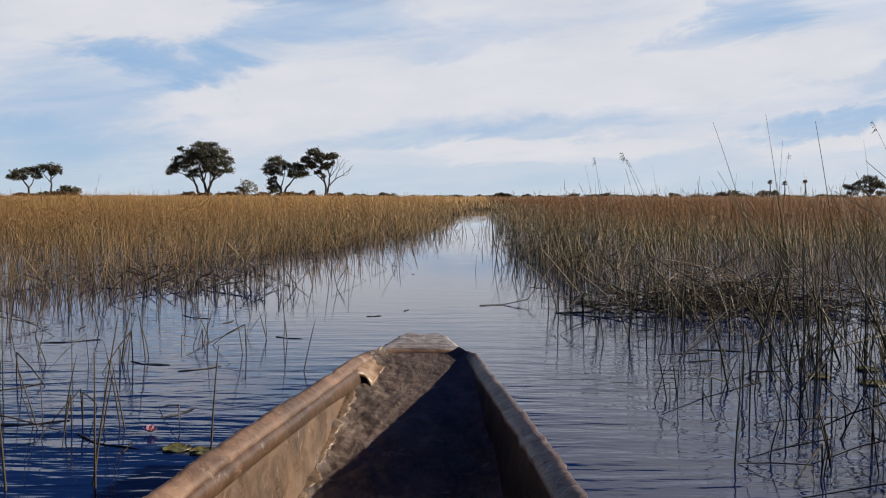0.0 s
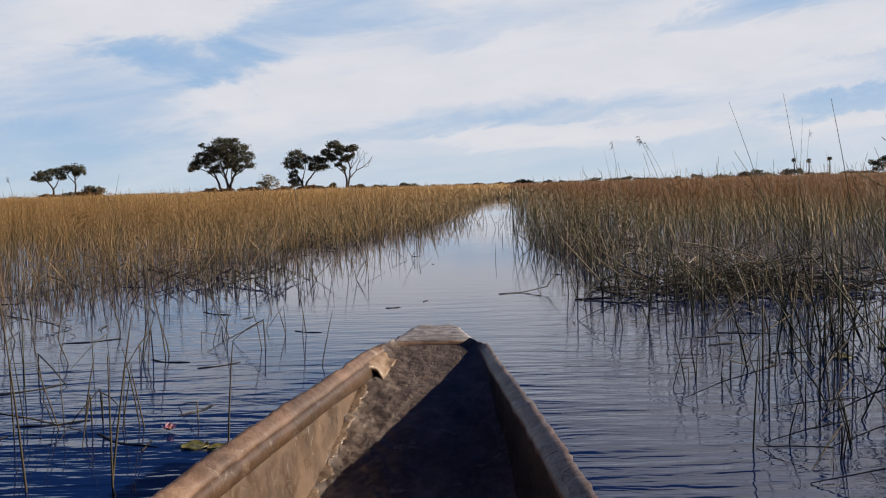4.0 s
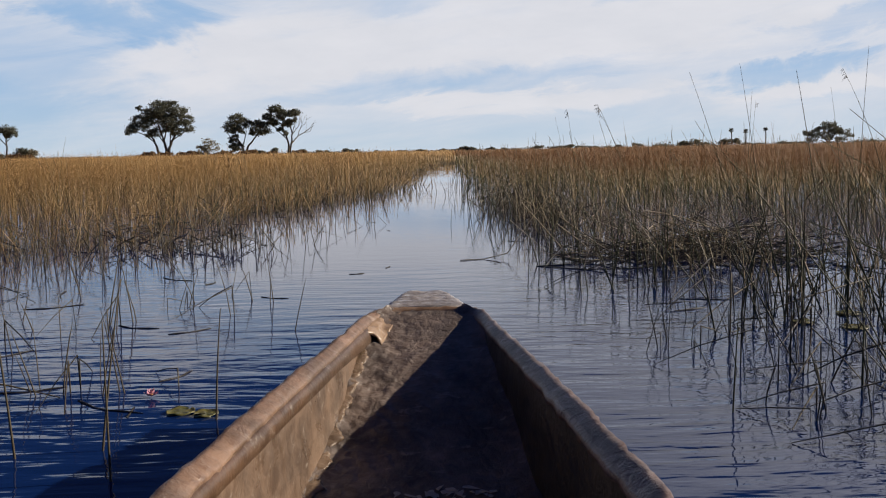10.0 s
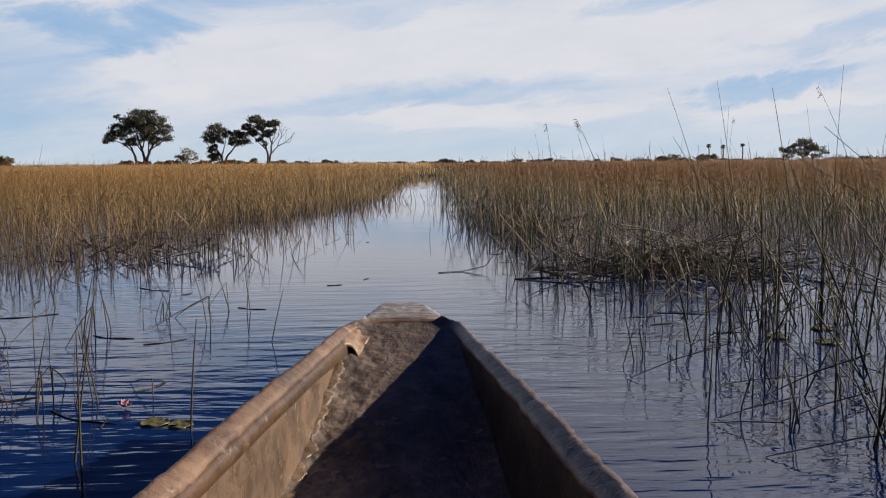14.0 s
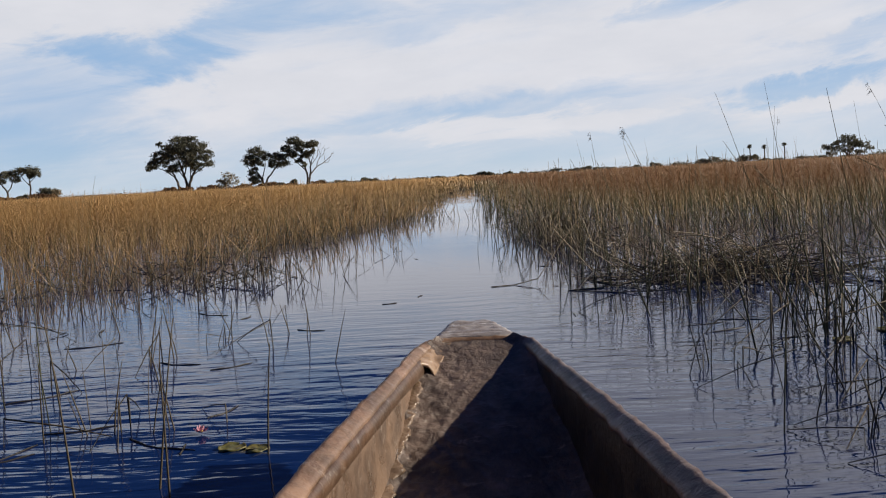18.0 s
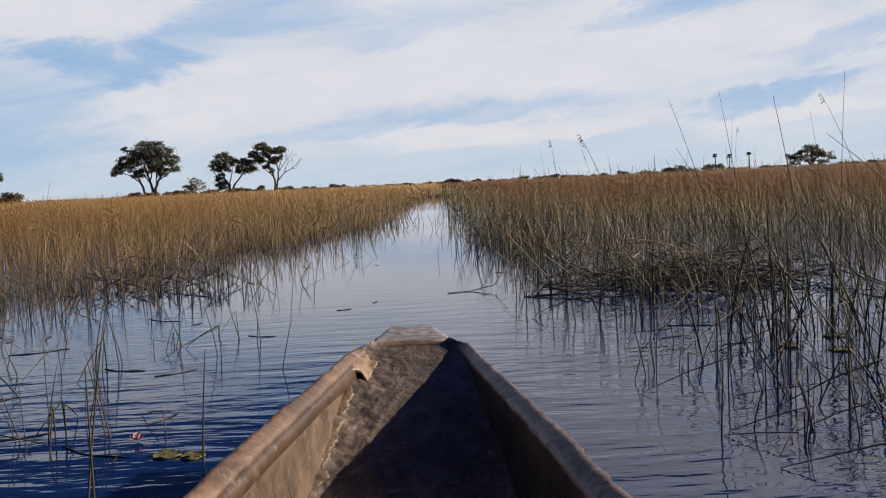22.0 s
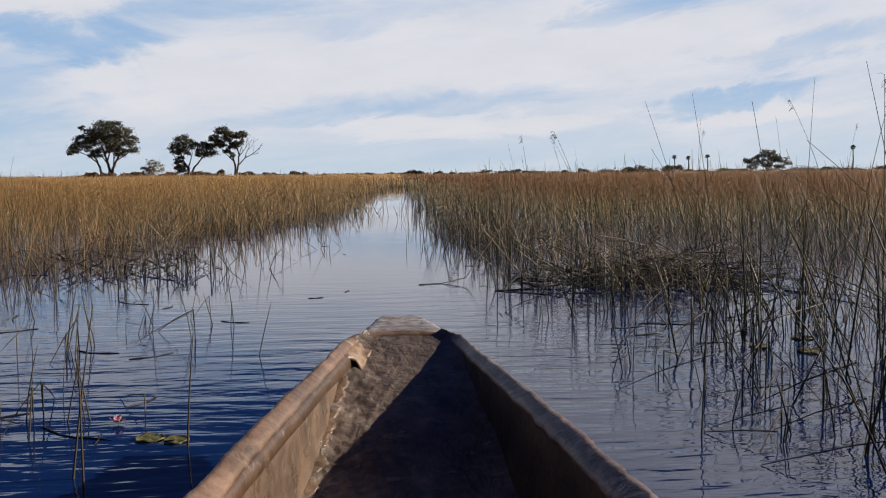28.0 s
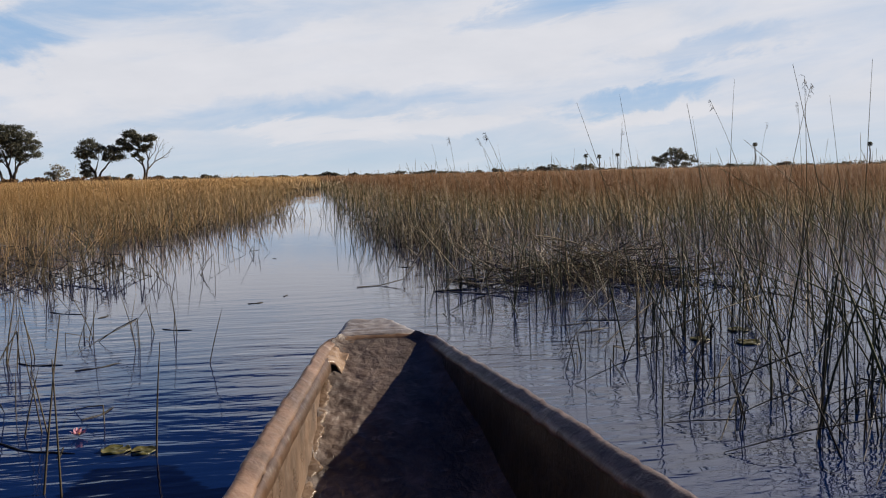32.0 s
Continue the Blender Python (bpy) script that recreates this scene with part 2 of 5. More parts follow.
def simple_material(name, a, b, scale, rough, relief=0.01, stretch=(1, 1, 1), rand=False):
    m, k, out = material(name)
    p = k.n("ShaderNodeTexCoord").outputs["Object"]
    big = k.noise(k.scaled(p, *stretch), scale, 4, 0.6)
    small = k.noise(k.scaled(p, *stretch), scale * 9, 3, 0.6)
    f = k.math("ADD", k.math("MULTIPLY", big, 0.65), k.math("MULTIPLY", small, 0.35))
    if rand:
        rnd = k.n("ShaderNodeNewGeometry").outputs["Random Per Island"]
        f = k.math("ADD", k.math("MULTIPLY", f, 0.5), k.math("MULTIPLY", rnd, 0.5))
    c = k.mix(k.step(f, 0.3, 0.7), (*a, 1), (*b, 1))
    b = finish(k, out, c, rough, k.bump(small, 0.7, relief), Specular_IOR_Level=0.3)
    if rand:
        mx = k.n("ShaderNodeMixShader", Fac=0.4)
        k.t.links.new(b.outputs[0], mx.inputs[1])
        k.t.links.new(k.n("ShaderNodeBsdfTranslucent", Color=c).outputs[0], mx.inputs[2])
        k.t.links.new(mx.outputs[0], out.inputs[0])
    return m


WATER = water_material()
REED_GOLD = reed_material("golden_reed_stems",
                          [(0.22, 0.17, 0.095), (0.13, 0.115, 0.058), (0.32, 0.25, 0.15)],
                          [(0.53, 0.335, 0.135), (0.33, 0.228, 0.092), (0.65, 0.445, 0.215)],
                          [(0.65, 0.38, 0.135), (0.49, 0.285, 0.10), (0.71, 0.46, 0.19)])
REED_RUST = reed_material("russet_reed_stems",
                          [(0.15, 0.118, 0.07), (0.065, 0.065, 0.031), (0.28, 0.22, 0.14)],
                          [(0.35, 0.262, 0.108), (0.110, 0.110, 0.040), (0.76, 0.59, 0.34)],
                          [(0.37, 0.168, 0.058), (0.22, 0.102, 0.037), (0.45, 0.248, 0.102)], thin=0.26)
REED_THIN = reed_material("sparse_reed_stems",
                          [(0.070, 0.060, 0.036), (0.040, 0.044, 0.020), (0.13, 0.105, 0.064)],
                          [(0.19, 0.155, 0.080), (0.075, 0.080, 0.034), (0.56, 0.46, 0.29)],
                          [(0.30, 0.205, 0.09), (0.16, 0.135, 0.06), (0.40, 0.29, 0.15)])
DEAD = reed_material("dead_reed",
                     [(0.060, 0.047, 0.031), (0.105, 0.083, 0.053), (0.20, 0.16, 0.10)],
                     [(0.25, 0.195, 0.115), (0.11, 0.088, 0.052), (0.43, 0.345, 0.21)],
                     [(0.30, 0.23, 0.14), (0.18, 0.14, 0.082), (0.40, 0.31, 0.19)])
SOAKED = reed_material("soaked_dead_reed",
                       [(0.022, 0.018, 0.012), (0.035, 0.029, 0.019), (0.060, 0.048, 0.030)],
                       [(0.070, 0.054, 0.033), (0.038, 0.032, 0.020), (0.15, 0.118, 0.072)],
                       [(0.12, 0.09, 0.055), (0.07, 0.055, 0.032), (0.20, 0.155, 0.095)], rough=0.45)
GREEN = reed_material("green_reed",
                      [(0.040, 0.050, 0.018), (0.05, 0.06, 0.022), (0.07, 0.068, 0.03)],
                      [(0.085, 0.115, 0.035), (0.11, 0.125, 0.045), (0.14, 0.135, 0.06)],
                      [(0.14, 0.135, 0.05), (0.18, 0.155, 0.065), (0.22, 0.175, 0.08)])
SHEATH = simple_material("dry_leaf_sheath", (0.34, 0.16, 0.05), (0.52, 0.29, 0.11), 50, 0.8, 0.002)
PETAL = simple_material("pink_petal", (0.55, 0.24, 0.30), (0.72, 0.42, 0.48), 40, 0.5, 0.001)
STAMEN = simple_material("yellow_stamen", (0.6, 0.42, 0.08), (0.75, 0.55, 0.14), 80, 0.6, 0.001)
SEED = simple_material("seed_head", (0.16, 0.11, 0.06), (0.36, 0.28, 0.18), 60, 0.9, 0.002)
HULL_IN = hull_material("weathered_fibreglass", (0.275, 0.188, 0.132, 1), (0.14, 0.098, 0.072, 1), 0.48, 0.20)
# flange brown, taken darker to paint the shadow line below the rim's edge
FLANGE = hull_material("shaded_brown_flange", (0.17, 0.098, 0.058, 1), (0.10, 0.062, 0.040, 1), 0.42)
HULL_RAMP = hull_material("rough_resin", (0.28, 0.220, 0.184, 1), (0.100, 0.083, 0.075, 1), 0.46, 0.28, relief=0.010)
# starboard wall: shade put into a darker colour, with hardly any pale scuffs
HULL_SHADE = hull_material("shaded_fibreglass", (0.032, 0.028, 0.028, 1), (0.019, 0.017, 0.018, 1), 0.42, 0.30, relief=0.005, worn=0.10)
HULL_RIM = hull_material("worn_rim", (0.35, 0.218, 0.145, 1), (0.16, 0.106, 0.077, 1), 0.46, relief=0.006)
# copy of the worn rim, its colour greyed to stand for shade to starboard
RIM_SHADE = hull_material("shade_grey_rim", (0.29, 0.205, 0.178, 1), (0.135, 0.100, 0.092, 1), 0.38, relief=0.006)
HULL_OUT = hull_material("hull_outside", (0.20, 0.16, 0.13, 1), (0.11, 0.09, 0.075, 1), 0.45)
LIP = hull_material("light_brown_lip", (0.42, 0.27, 0.17, 1), (0.24, 0.15, 0.095, 1), 0.42, relief=0.003)
DECK = hull_material("grey_bow_deck", (0.56, 0.53, 0.53, 1), (0.32, 0.30, 0.30, 1), 0.22, relief=0.003)
RESIN = hull_material("glossy_resin", (0.32, 0.23, 0.16, 1), (0.20, 0.14, 0.095, 1), 0.30, 0.14, relief=0.008)
GLOSS = simple_material("clear_resin", (0.30, 0.20, 0.13), (0.40, 0.28, 0.19), 30, 0.22, 0.001)
BARK = simple_material("bark", (0.055, 0.045, 0.035), (0.13, 0.105, 0.08), 3, 0.9, 0.03, (1, 1, 0.25))
BARE = simple_material("bare_grey_wood", (0.20, 0.17, 0.14), (0.33, 0.29, 0.24), 3, 0.85, 0.02)
LEAF = simple_material("tree_leaves", (0.095, 0.102, 0.075), (0.20, 0.196, 0.148), 0.9, 0.7, 0.01, rand=True)
LEAF_DRY = simple_material("bush_leaves", (0.24, 0.205, 0.14), (0.40, 0.35, 0.24), 0.9, 0.7, 0.01, rand=True)
UNDER = simple_material("dry_undergrowth", (0.13, 0.075, 0.045), (0.25, 0.15, 0.08), 0.9, 0.8, 0.01, rand=True)
GRASS = simple_material("dry_marsh_grass", (0.26, 0.175, 0.07), (0.40, 0.28, 0.12), 0.4, 0.9, 0.05)
MUD = simple_material("marsh_bed", (0.05, 0.042, 0.03), (0.09, 0.075, 0.05), 0.8, 0.9, 0.05)
PAD = simple_material("lily_pad", (0.075, 0.085, 0.03), (0.19, 0.16, 0.06), 14, 0.35, 0.003)
CHIP = simple_material("pale_litter", (0.58, 0.55, 0.52), (0.78, 0.76, 0.73), 40, 0.6, 0.002, rand=True)


# ---- building blocks ----
rng = np.random.default_rng(7)


def mesh_of(name, verts, faces, mat, smooth=True):
    me = bpy.data.meshes.new(name)
    me.from_pydata([tuple(v) for v in verts], [], faces)
    me.materials.append(mat)
    if smooth:
        me.polygons.foreach_set("use_smooth", [True] * len(me.polygons))
    me.update()
    return me


def part(name, me, parent=None, label=""):
    ob = new(name, me)
    if parent is not None:
        ob.parent = parent
    if label:
        ob["label"] = label
    return ob


def tubes(name, P, r, mat, sides=3):
    """Many tapered stems as one mesh: P is (stems, points, 3), r is (stems, points)."""
    n, m, _ = P.shape
    run = P[:, -1] - P[:, 0]
    run /= np.linalg.norm(run, axis=1, keepdims=True) + 1e-9
    aid = np.where(np.abs(run[:, 2:3]) > 0.8, np.array([[1.0, 0, 0]]), np.array([[0, 0, 1.0]]))
    u = np.cross(run, aid)
    u /= np.linalg.norm(u, axis=1, keepdims=True)
    v = np.cross(run, u)
    ang = np.arange(sides) * 2 * np.pi / sides
    off = np.cos(ang)[None, :, None] * u[:, None, :] + np.sin(ang)[None, :, None] * v[:, None, :]
    V = P[:, :, None, :] + r[:, :, None, None] * off[:, None, :, :]
    idx = np.arange(n * m * sides).reshape(n, m, sides)
    nx = np.roll(idx, -1, axis=2)
    F = np.stack([idx[:, :-1], nx[:, :-1], nx[:, 1:], idx[:, 1:]], axis=-1).reshape(-1, 4)
    me = bpy.data.meshes.new(name)
    me.vertices.add(V.size // 3)
    me.vertices.foreach_set("co", V.astype(np.float32).ravel())
    me.loops.add(F.size)
    me.loops.foreach_set("vertex_index", F.astype(np.int32).ravel())
    me.polygons.add(len(F))
    me.polygons.foreach_set("loop_start", np.arange(0, F.size, 4, dtype=np.int32))
    me.update(calc_edges=True)
    me.validate()
    me.materials.append(mat)
    return me


def stem_paths(x, y, h, lean, az, bend, points=(0.0, 0.45, 0.8, 1.0), foot=-0.06):
    """Stems that stand in the water: a lean, and a bend that grows towards the tip."""
    t = np.array(points)[None, :]
    out = h[:, None] * (lean[:, None] * t + bend[:, None] * t * t)
    z = foot + (h[:, None] - foot) * t * np.sqrt(np.clip(1 - (lean[:, None] * 0.9 + bend[:, None] * 0.8) ** 2, 0.05, 1))
    return np.stack([x[:, None] + out * np.cos(az)[:, None], y[:, None] + out * np.sin(az)[:, None], z], axis=-1)


def taper(r, points=(1.0, 0.9, 0.6, 0.15)):
    return r[:, None] * np.array(points)[None, :]


# ---- plan: the edges of the reed beds ----
BANK_Y = [0.0, 2.6, 3.6, 4.4, 5.6, 8.7, 14.0, 23.0, 40.0, 60.0]
LEFT_X = [-7.5, -6.6, -6.0, -5.6, -5.0, -3.9, -2.6, -1.35, -0.25, 0.35]
RIGHT_X = [4.4, 3.4, 2.85, 2.5, 2.0, 1.30, 0.92, 0.75, 0.75, 1.1]


def left_bank(y):
    return np.interp(y, BANK_Y, LEFT_X)


def right_bank(y):
    return np.interp(y, BANK_Y, RIGHT_X)


def wavy(x, y, s, seed=0.0):
    """Smooth noise in the plan, about -1 to 1."""
    return (np.sin(x * s + 1.3 * np.sin(y * s * 0.7 + seed)) + np.sin(y * s * 1.13 + 1.7 * np.sin(x * s * 0.6 + seed * 2.1))
            + np.sin((x + y) * s * 1.9 + seed * 3.3) * 0.6) / 2.6


def scatter(near, far, rho, spread=50.0):
    """Places in a fan ahead of the camera, rho per square metre."""
    a = radians(spread)
    n = int(rho * a * (far * far - near * near))
    d = np.sqrt(rng.uniform(near * near, far * far, n))
    th = rng.uniform(-a, a, n)
    return d * np.sin(th), d * np.cos(th)


def in_bed(x, y, ragged=0.5):
    """How far a place lies inside a reed bed (metres, negative on open water)."""
    edge = ragged * wavy(x, y, 1.7, 0.4) + 0.5 * ragged * wavy(x, y, 5.1, 2.0)
    l = left_bank(y) - x + edge
    r = x - right_bank(y) + edge * 0.8
    across = np.where(y > 58, (y - 58) * 0.5, -99)
    return np.maximum(np.maximum(l, r), across)


# ---- large structure ----
def disc(name, mat, radius, z, kind_label, rings=(6, 14, 40, 120, 400, 1200)):
    vs, fs, seg = [(0, 0, z)], [], 48
    rr = [r for r in rings if r < radius] + [radius]
    for r in rr:
        vs += [(r * math.cos(2 * math.pi * i / seg), r * math.sin(2 * math.pi * i / seg), z) for i in range(seg)]
    fs += [(0, 1 + i, 1 + (i + 1) % seg) for i in range(seg)]
    for j in range(len(rr) - 1):
        a, b = 1 + j * seg, 1 + (j + 1) * seg
        fs += [(a + i, b + i, b + (i + 1) % seg, a + (i + 1) % seg) for i in range(seg)]
    return tagged(part(name, mesh_of(name, vs, fs, mat)), kind_label, name, kind="structure")


def build_ground():
    """The marsh bed under the water, rising to grassland far out, on to the horizon."""
    seg, vs, fs = 120, [(0, 0, -0.7)], []
    rr = [20, 60, 110, 130, 150, 170, 200, 260, 400, 900, 2500, 4500]
    zz = [-0.7, -0.6, -0.25, 0.12, 0.34, 0.45, 0.55, 0.62, 0.66, 0.7, 0.7, 0.7]
    for r, z in zip(rr, zz):
        for i in range(seg):
            a = 2 * math.pi * i / seg
            bump = 0.12 * noise.noise((4 * math.cos(a), 4 * math.sin(a), r * 0.02)) if r > 100 else 0.0
            vs.append((r * math.sin(a), r * math.cos(a), z + bump))
    fs += [(0, 1 + (i + 1) % seg, 1 + i) for i in range(seg)]
    for j in range(len(rr) - 1):
        a, b = 1 + j * seg, 1 + (j + 1) * seg
        fs += [(a + i, a + (i + 1) % seg, b + (i + 1) % seg, b + i) for i in range(seg)]
    me = mesh_of("ground", vs, fs, MUD)
    me.materials.append(GRASS)
    for p in me.polygons:
        if p.center.length > 105:
            p.material_index = 1
    tagged(part("ground", me), "muddy marsh bed rising to dry grassland", "ground", kind="structure")


build_ground()
disc("water", WATER, 128, 0.0, "dark rippled marsh water reflecting the sky", (3, 6, 14, 40, 80))


def island(name, az, dist, rx, ry, h):
    """A low grassy rise under the far trees."""
    a = radians(az)
    cx, cy = dist * math.sin(a), dist * math.cos(a)
    seg, vs, fs = 40, [(0, 0, h)], []
    for j in range(1, 9):
        f = j / 8
        for i in range(seg):
            b = 2 * math.pi * i / seg
            k = 1 + 0.15 * noise.noise((math.cos(b) * 2, math.sin(b) * 2, az))
            z = h * (1 - f * f) ** 1.0 + 0.08 * noise.noise((f * 6 * math.cos(b), f * 6 * math.sin(b), 1.0)) - 0.25 * f
            vs.append((rx * f * k * math.cos(b), ry * f * k * math.sin(b), z))
    fs += [(0, 1 + i, 1 + (i + 1) % seg) for i in range(seg)]
    for j in range(7):
        p, q = 1 + j * seg, 1 + (j + 1) * seg
        fs += [(p + i, q + i, q + (i + 1) % seg, p + (i + 1) % seg) for i in range(seg)]
    ob = part(name, mesh_of(name, vs, fs, GRASS))
    ob.matrix_world = pose(cx, cy, 0.35, 0, 0, -az)
    return tagged(ob, "low rise of dry grass beneath the far trees", "island", kind="structure")


island("island", -13.2, 166, 24, 9, 0.75)
island("island", -25.5, 172, 14, 7, 0.6)


# ---- the canoe ----
CANOE_X = -0.03
ST_Y = [-2.7, -2.2, -1.2, 0.0, 0.8, 1.30, 1.55, 1.78, 2.08, 2.37, 2.55, 2.64]
ST_W = [0.13, 0.25, 0.35, 0.395, 0.380, 0.346, 0.313, 0.280, 0.234, 0.191, 0.168, 0.154]


def half_width(y):
    return float(np.interp(y, ST_Y, ST_W))


def corner_line():
    """The port edge's way round the rounded corner of the bow."""
    w0, w1, pts = half_width(2.47), half_width(2.55) - 0.062, []
    for i in range(1, 17):
        f = i / 16
        pts.append((-(w0 * (1 - f) ** 2 + 2 * (w1 + 0.052) * f * (1 - f) + w1 * f * f), 2.47 * (1 - f) ** 2 + 2 * 2.636 * f * (1 - f) + 2.644 * f * f))
    return pts


CORNER = corner_line()


def shell_width(y):
    """Half the width of the skins below the rim, drawn in at the bow's corners."""
    if y < 2.47:
        return half_width(y)
    return float(np.interp(y, [p[1] for p in CORNER], [-p[0] for p in CORNER]))


def floor_z(y):
    """Inside: a flat floor that climbs as a ramp to the bow's edge."""
    return float(np.interp(y, [-2.7, -2.3, -1.6, 1.30, 1.55, 2.0, 2.28, 2.64], [0.36, 0.22, 0.03, 0.03, 0.06, 0.175, 0.278, 0.390]))


def inset(y):
    """From the outer edge of the rim in to the inner wall."""
    return float(np.interp(y, [1.5, 2.64], [0.030, 0.016]))


def low_part(y):
    """How much narrower the hull is at the floor than at the rim."""
    return float(np.interp(y, [-2.7, 0.0, 1.3, 2.0, 2.64], [0.7, 0.88, 0.94, 0.99, 1.0]))


def rim_z(y):
    return 0.385 + 0.012 * max(0.0, y - 1.2) + 0.02 * max(0.0, -y - 1.0)


def loft(name, rows, mat, closed=False):
    """Skin over rows of points, all of one length."""
    n = len(rows[0])
    vs = [p for row in rows for p in row]
    fs = []
    for j in range(len(rows) - 1):
        for i in range(n if closed else n - 1):
            a, b = j * n + i, j * n + (i + 1) % n
            fs.append((a, b, b + n, a + n))
    if closed:
        fs.append(tuple(range(n))[::-1])
        fs.append(tuple(range((len(rows) - 1) * n, len(rows) * n)))
    return mesh_of(name, vs, fs, mat)


def lump(x, y, z, size, seed=0.0):
    return noise.noise((x / size + seed, y / size, z / size))


def build_canoe():
    root = tagged(new("canoe"), "weathered brown fibreglass dugout-style canoe on the water", "canoe")
    root.location = (CANOE_X, 0, 0)
    ys = [-2.7 + 5.17 * i / 144 for i in range(145)] + [2.47 + 0.168 * i / 14 for i in range(1, 15)]
    # outside skin
    rows = []
    for y in ys:
        w, zt = shell_width(y) - 0.006, rim_z(y) - 0.017
        keel = float(np.interp(y, [-2.7, -2.2, 0, 1.6, 2.3, 2.64], [0.1, -0.06, -0.12, -0.10, 0.02, 0.16]))
        prof = [(1.0, 1.0), (0.97, 0.6), (0.88, 0.25), (0.6, 0.04), (0, 0)]
        side = [(w * a, keel + (zt - keel) * b) for a, b in prof]
        row = [(-x, y, z) for x, z in side] + [(x, y, z) for x, z in reversed(side[:-1])]
        rows.append([(x + 0.003 * lump(x, y, z, 0.2), y, z) for x, y, z in row])
    part("hull", loft("hull", rows, HULL_OUT), root, "dark weathered outer skin")
    # inner walls, one a side; the starboard one has its shade in the colour
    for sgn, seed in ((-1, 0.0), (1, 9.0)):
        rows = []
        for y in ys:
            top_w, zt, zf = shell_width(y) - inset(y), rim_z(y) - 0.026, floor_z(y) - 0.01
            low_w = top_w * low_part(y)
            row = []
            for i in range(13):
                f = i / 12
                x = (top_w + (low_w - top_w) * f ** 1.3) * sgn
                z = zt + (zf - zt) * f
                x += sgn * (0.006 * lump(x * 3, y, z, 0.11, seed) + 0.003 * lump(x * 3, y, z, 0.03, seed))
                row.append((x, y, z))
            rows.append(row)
        part("inner_wall", loft("inner_wall", rows, HULL_IN if sgn < 0 else HULL_SHADE), root)
    # floor and ramp, lumpy with resin
    rows = []
    for y in [-2.7 + 4.2 * i / 60 for i in range(60)] + [1.5 + 1.14 * i / 240 for i in range(241)]:
        w = (shell_width(y) - inset(y) - 0.004) * low_part(y) + 0.010
        zf, row = floor_z(y), []
        for i in range(61):
            x = -w + 2 * w * i / 60
            edge = abs(x) / w
            rough = float(np.interp(y, [1.3, 1.8, 2.15, 2.5], [0.1, 0.25, 1.0, 0.5])) * float(np.interp(x / w, [-0.6, 0.3], [1.0, 0.25]))
            z = zf + 0.018 * edge ** 6 + rough * (0.008 * lump(x, y, 0, 0.07, 3.0) + 0.007 * lump(x, y, 0, 0.024, 5.0) + 0.004 * lump(x, y, 0, 0.011, 8.0))
            row.append((x, y, z))
        rows.append(row)
    part("floor_ramp", loft("floor_ramp", rows, HULL_RAMP), root, "rough resin floor that climbs to the bow")
    # rims: flat on top, worn at the edges, turning round the bow's corners; starboard coloured as in shade
    prof = [(0.034, -0.024), (0.036, 0.002), (0.031, 0.011), (0.018, 0.014), (-0.002, 0.013), (-0.012, 0.011), (-0.016, 0.004), (-0.014, -0.006), (0.0, -0.012), (0.02, -0.026)]

    def sweep(name, path, first, last, mat):
        """The rim's profile carried along a stretch of a line in the plan, outward to the line's left."""
        rows = []
        for i in range(first, last + 1):
            x, y = path[i]
            (x0, y0), (x1, y1) = path[max(i - 1, 0)], path[min(i + 1, len(path) - 1)]
            tx, ty = x1 - x0, y1 - y0
            ln = math.hypot(tx, ty)
            nx, ny = -ty / ln, tx / ln
            z0 = rim_z(y)
            wear = 0.006 * lump(x * 0.5, y, 0, 0.22, 2.0) + 0.003 * lump(x * 0.5, y, 0, 0.05, 2.0)
            slim = float(np.interp(y, [1.5, 2.55, 2.60], [0.82, 0.56, 0.50]))
            if y > 2.60:
                slim *= float(np.interp(abs(x), [0.06, 0.125], [0.66, 1.0]))
            elif x < 0:
                slim *= float(np.interp(y, [2.3, 2.6], [0.84, 1.0]))
            row = []
            for px, pz in prof:
                px = 0.036 + (px - 0.036) * slim
                pz = pz * (0.4 + 0.6 * slim) - 0.55 * (0.036 - px)
                chip = 0.0030 * lump(px * 2 + x, y, pz * 2, 0.013, 2.0) + 0.002 * lump(px + x, y, pz, 0.04, 6.0)
                off = -0.032 + px + chip + wear * 0.5
                row.append((x + nx * off, y + ny * off, z0 - 0.010 + pz + wear * 0.5 + chip))
            rows.append(row)
        return loft(name, rows, mat, True)

    # one line: up the port side, round a corner, across the bow and back
    side = [(-half_width(y), y) for y in (-2.7 + 5.17 * i / 290 for i in range(291))] + CORNER
    w1 = -CORNER[-1][0]
    across = [(-w1 + 2 * w1 * i / 30, 2.644 + 0.005 * math.sin(math.pi * i / 30)) for i in range(1, 30)]
    line = side + across + [(-x, y) for x, y in reversed(side)]
    turn, back = len(side) - 5, len(side) + len(across) + 4
    bow_lip = part("bow_lip", sweep("bow_lip", line, turn, back, LIP), root, "thin light brown lip across the bow")
    for sgn, first, last in ((-1, 0, turn), (1, back, len(line) - 1)):
        rim = part("rim", sweep("rim", line, first, last, HULL_RIM if sgn < 0 else RIM_SHADE), root, "worn flat gunwale rim")
        if sgn > 0:
            continue
        # smooth flange that turns down inside the port rim
        rows = []
        for y in [-2.6 + 5.05 * i / 200 for i in range(201)]:
            slim = float(np.interp(y, [1.5, 2.3, 2.64], [0.69, 0.52, 0.5]))
            w, z0 = half_width(y) + 0.004 - 0.048 * slim, rim_z(y) - 0.008 - 0.026 * slim
            d = 0.013 + 0.002 * lump(0, y, 0, 0.07, 3.0)
            hang = 1.0 + 0.3 * max(0.0, (y - 2.15) / 0.3)
            d *= 0.6 + 0.4 * hang
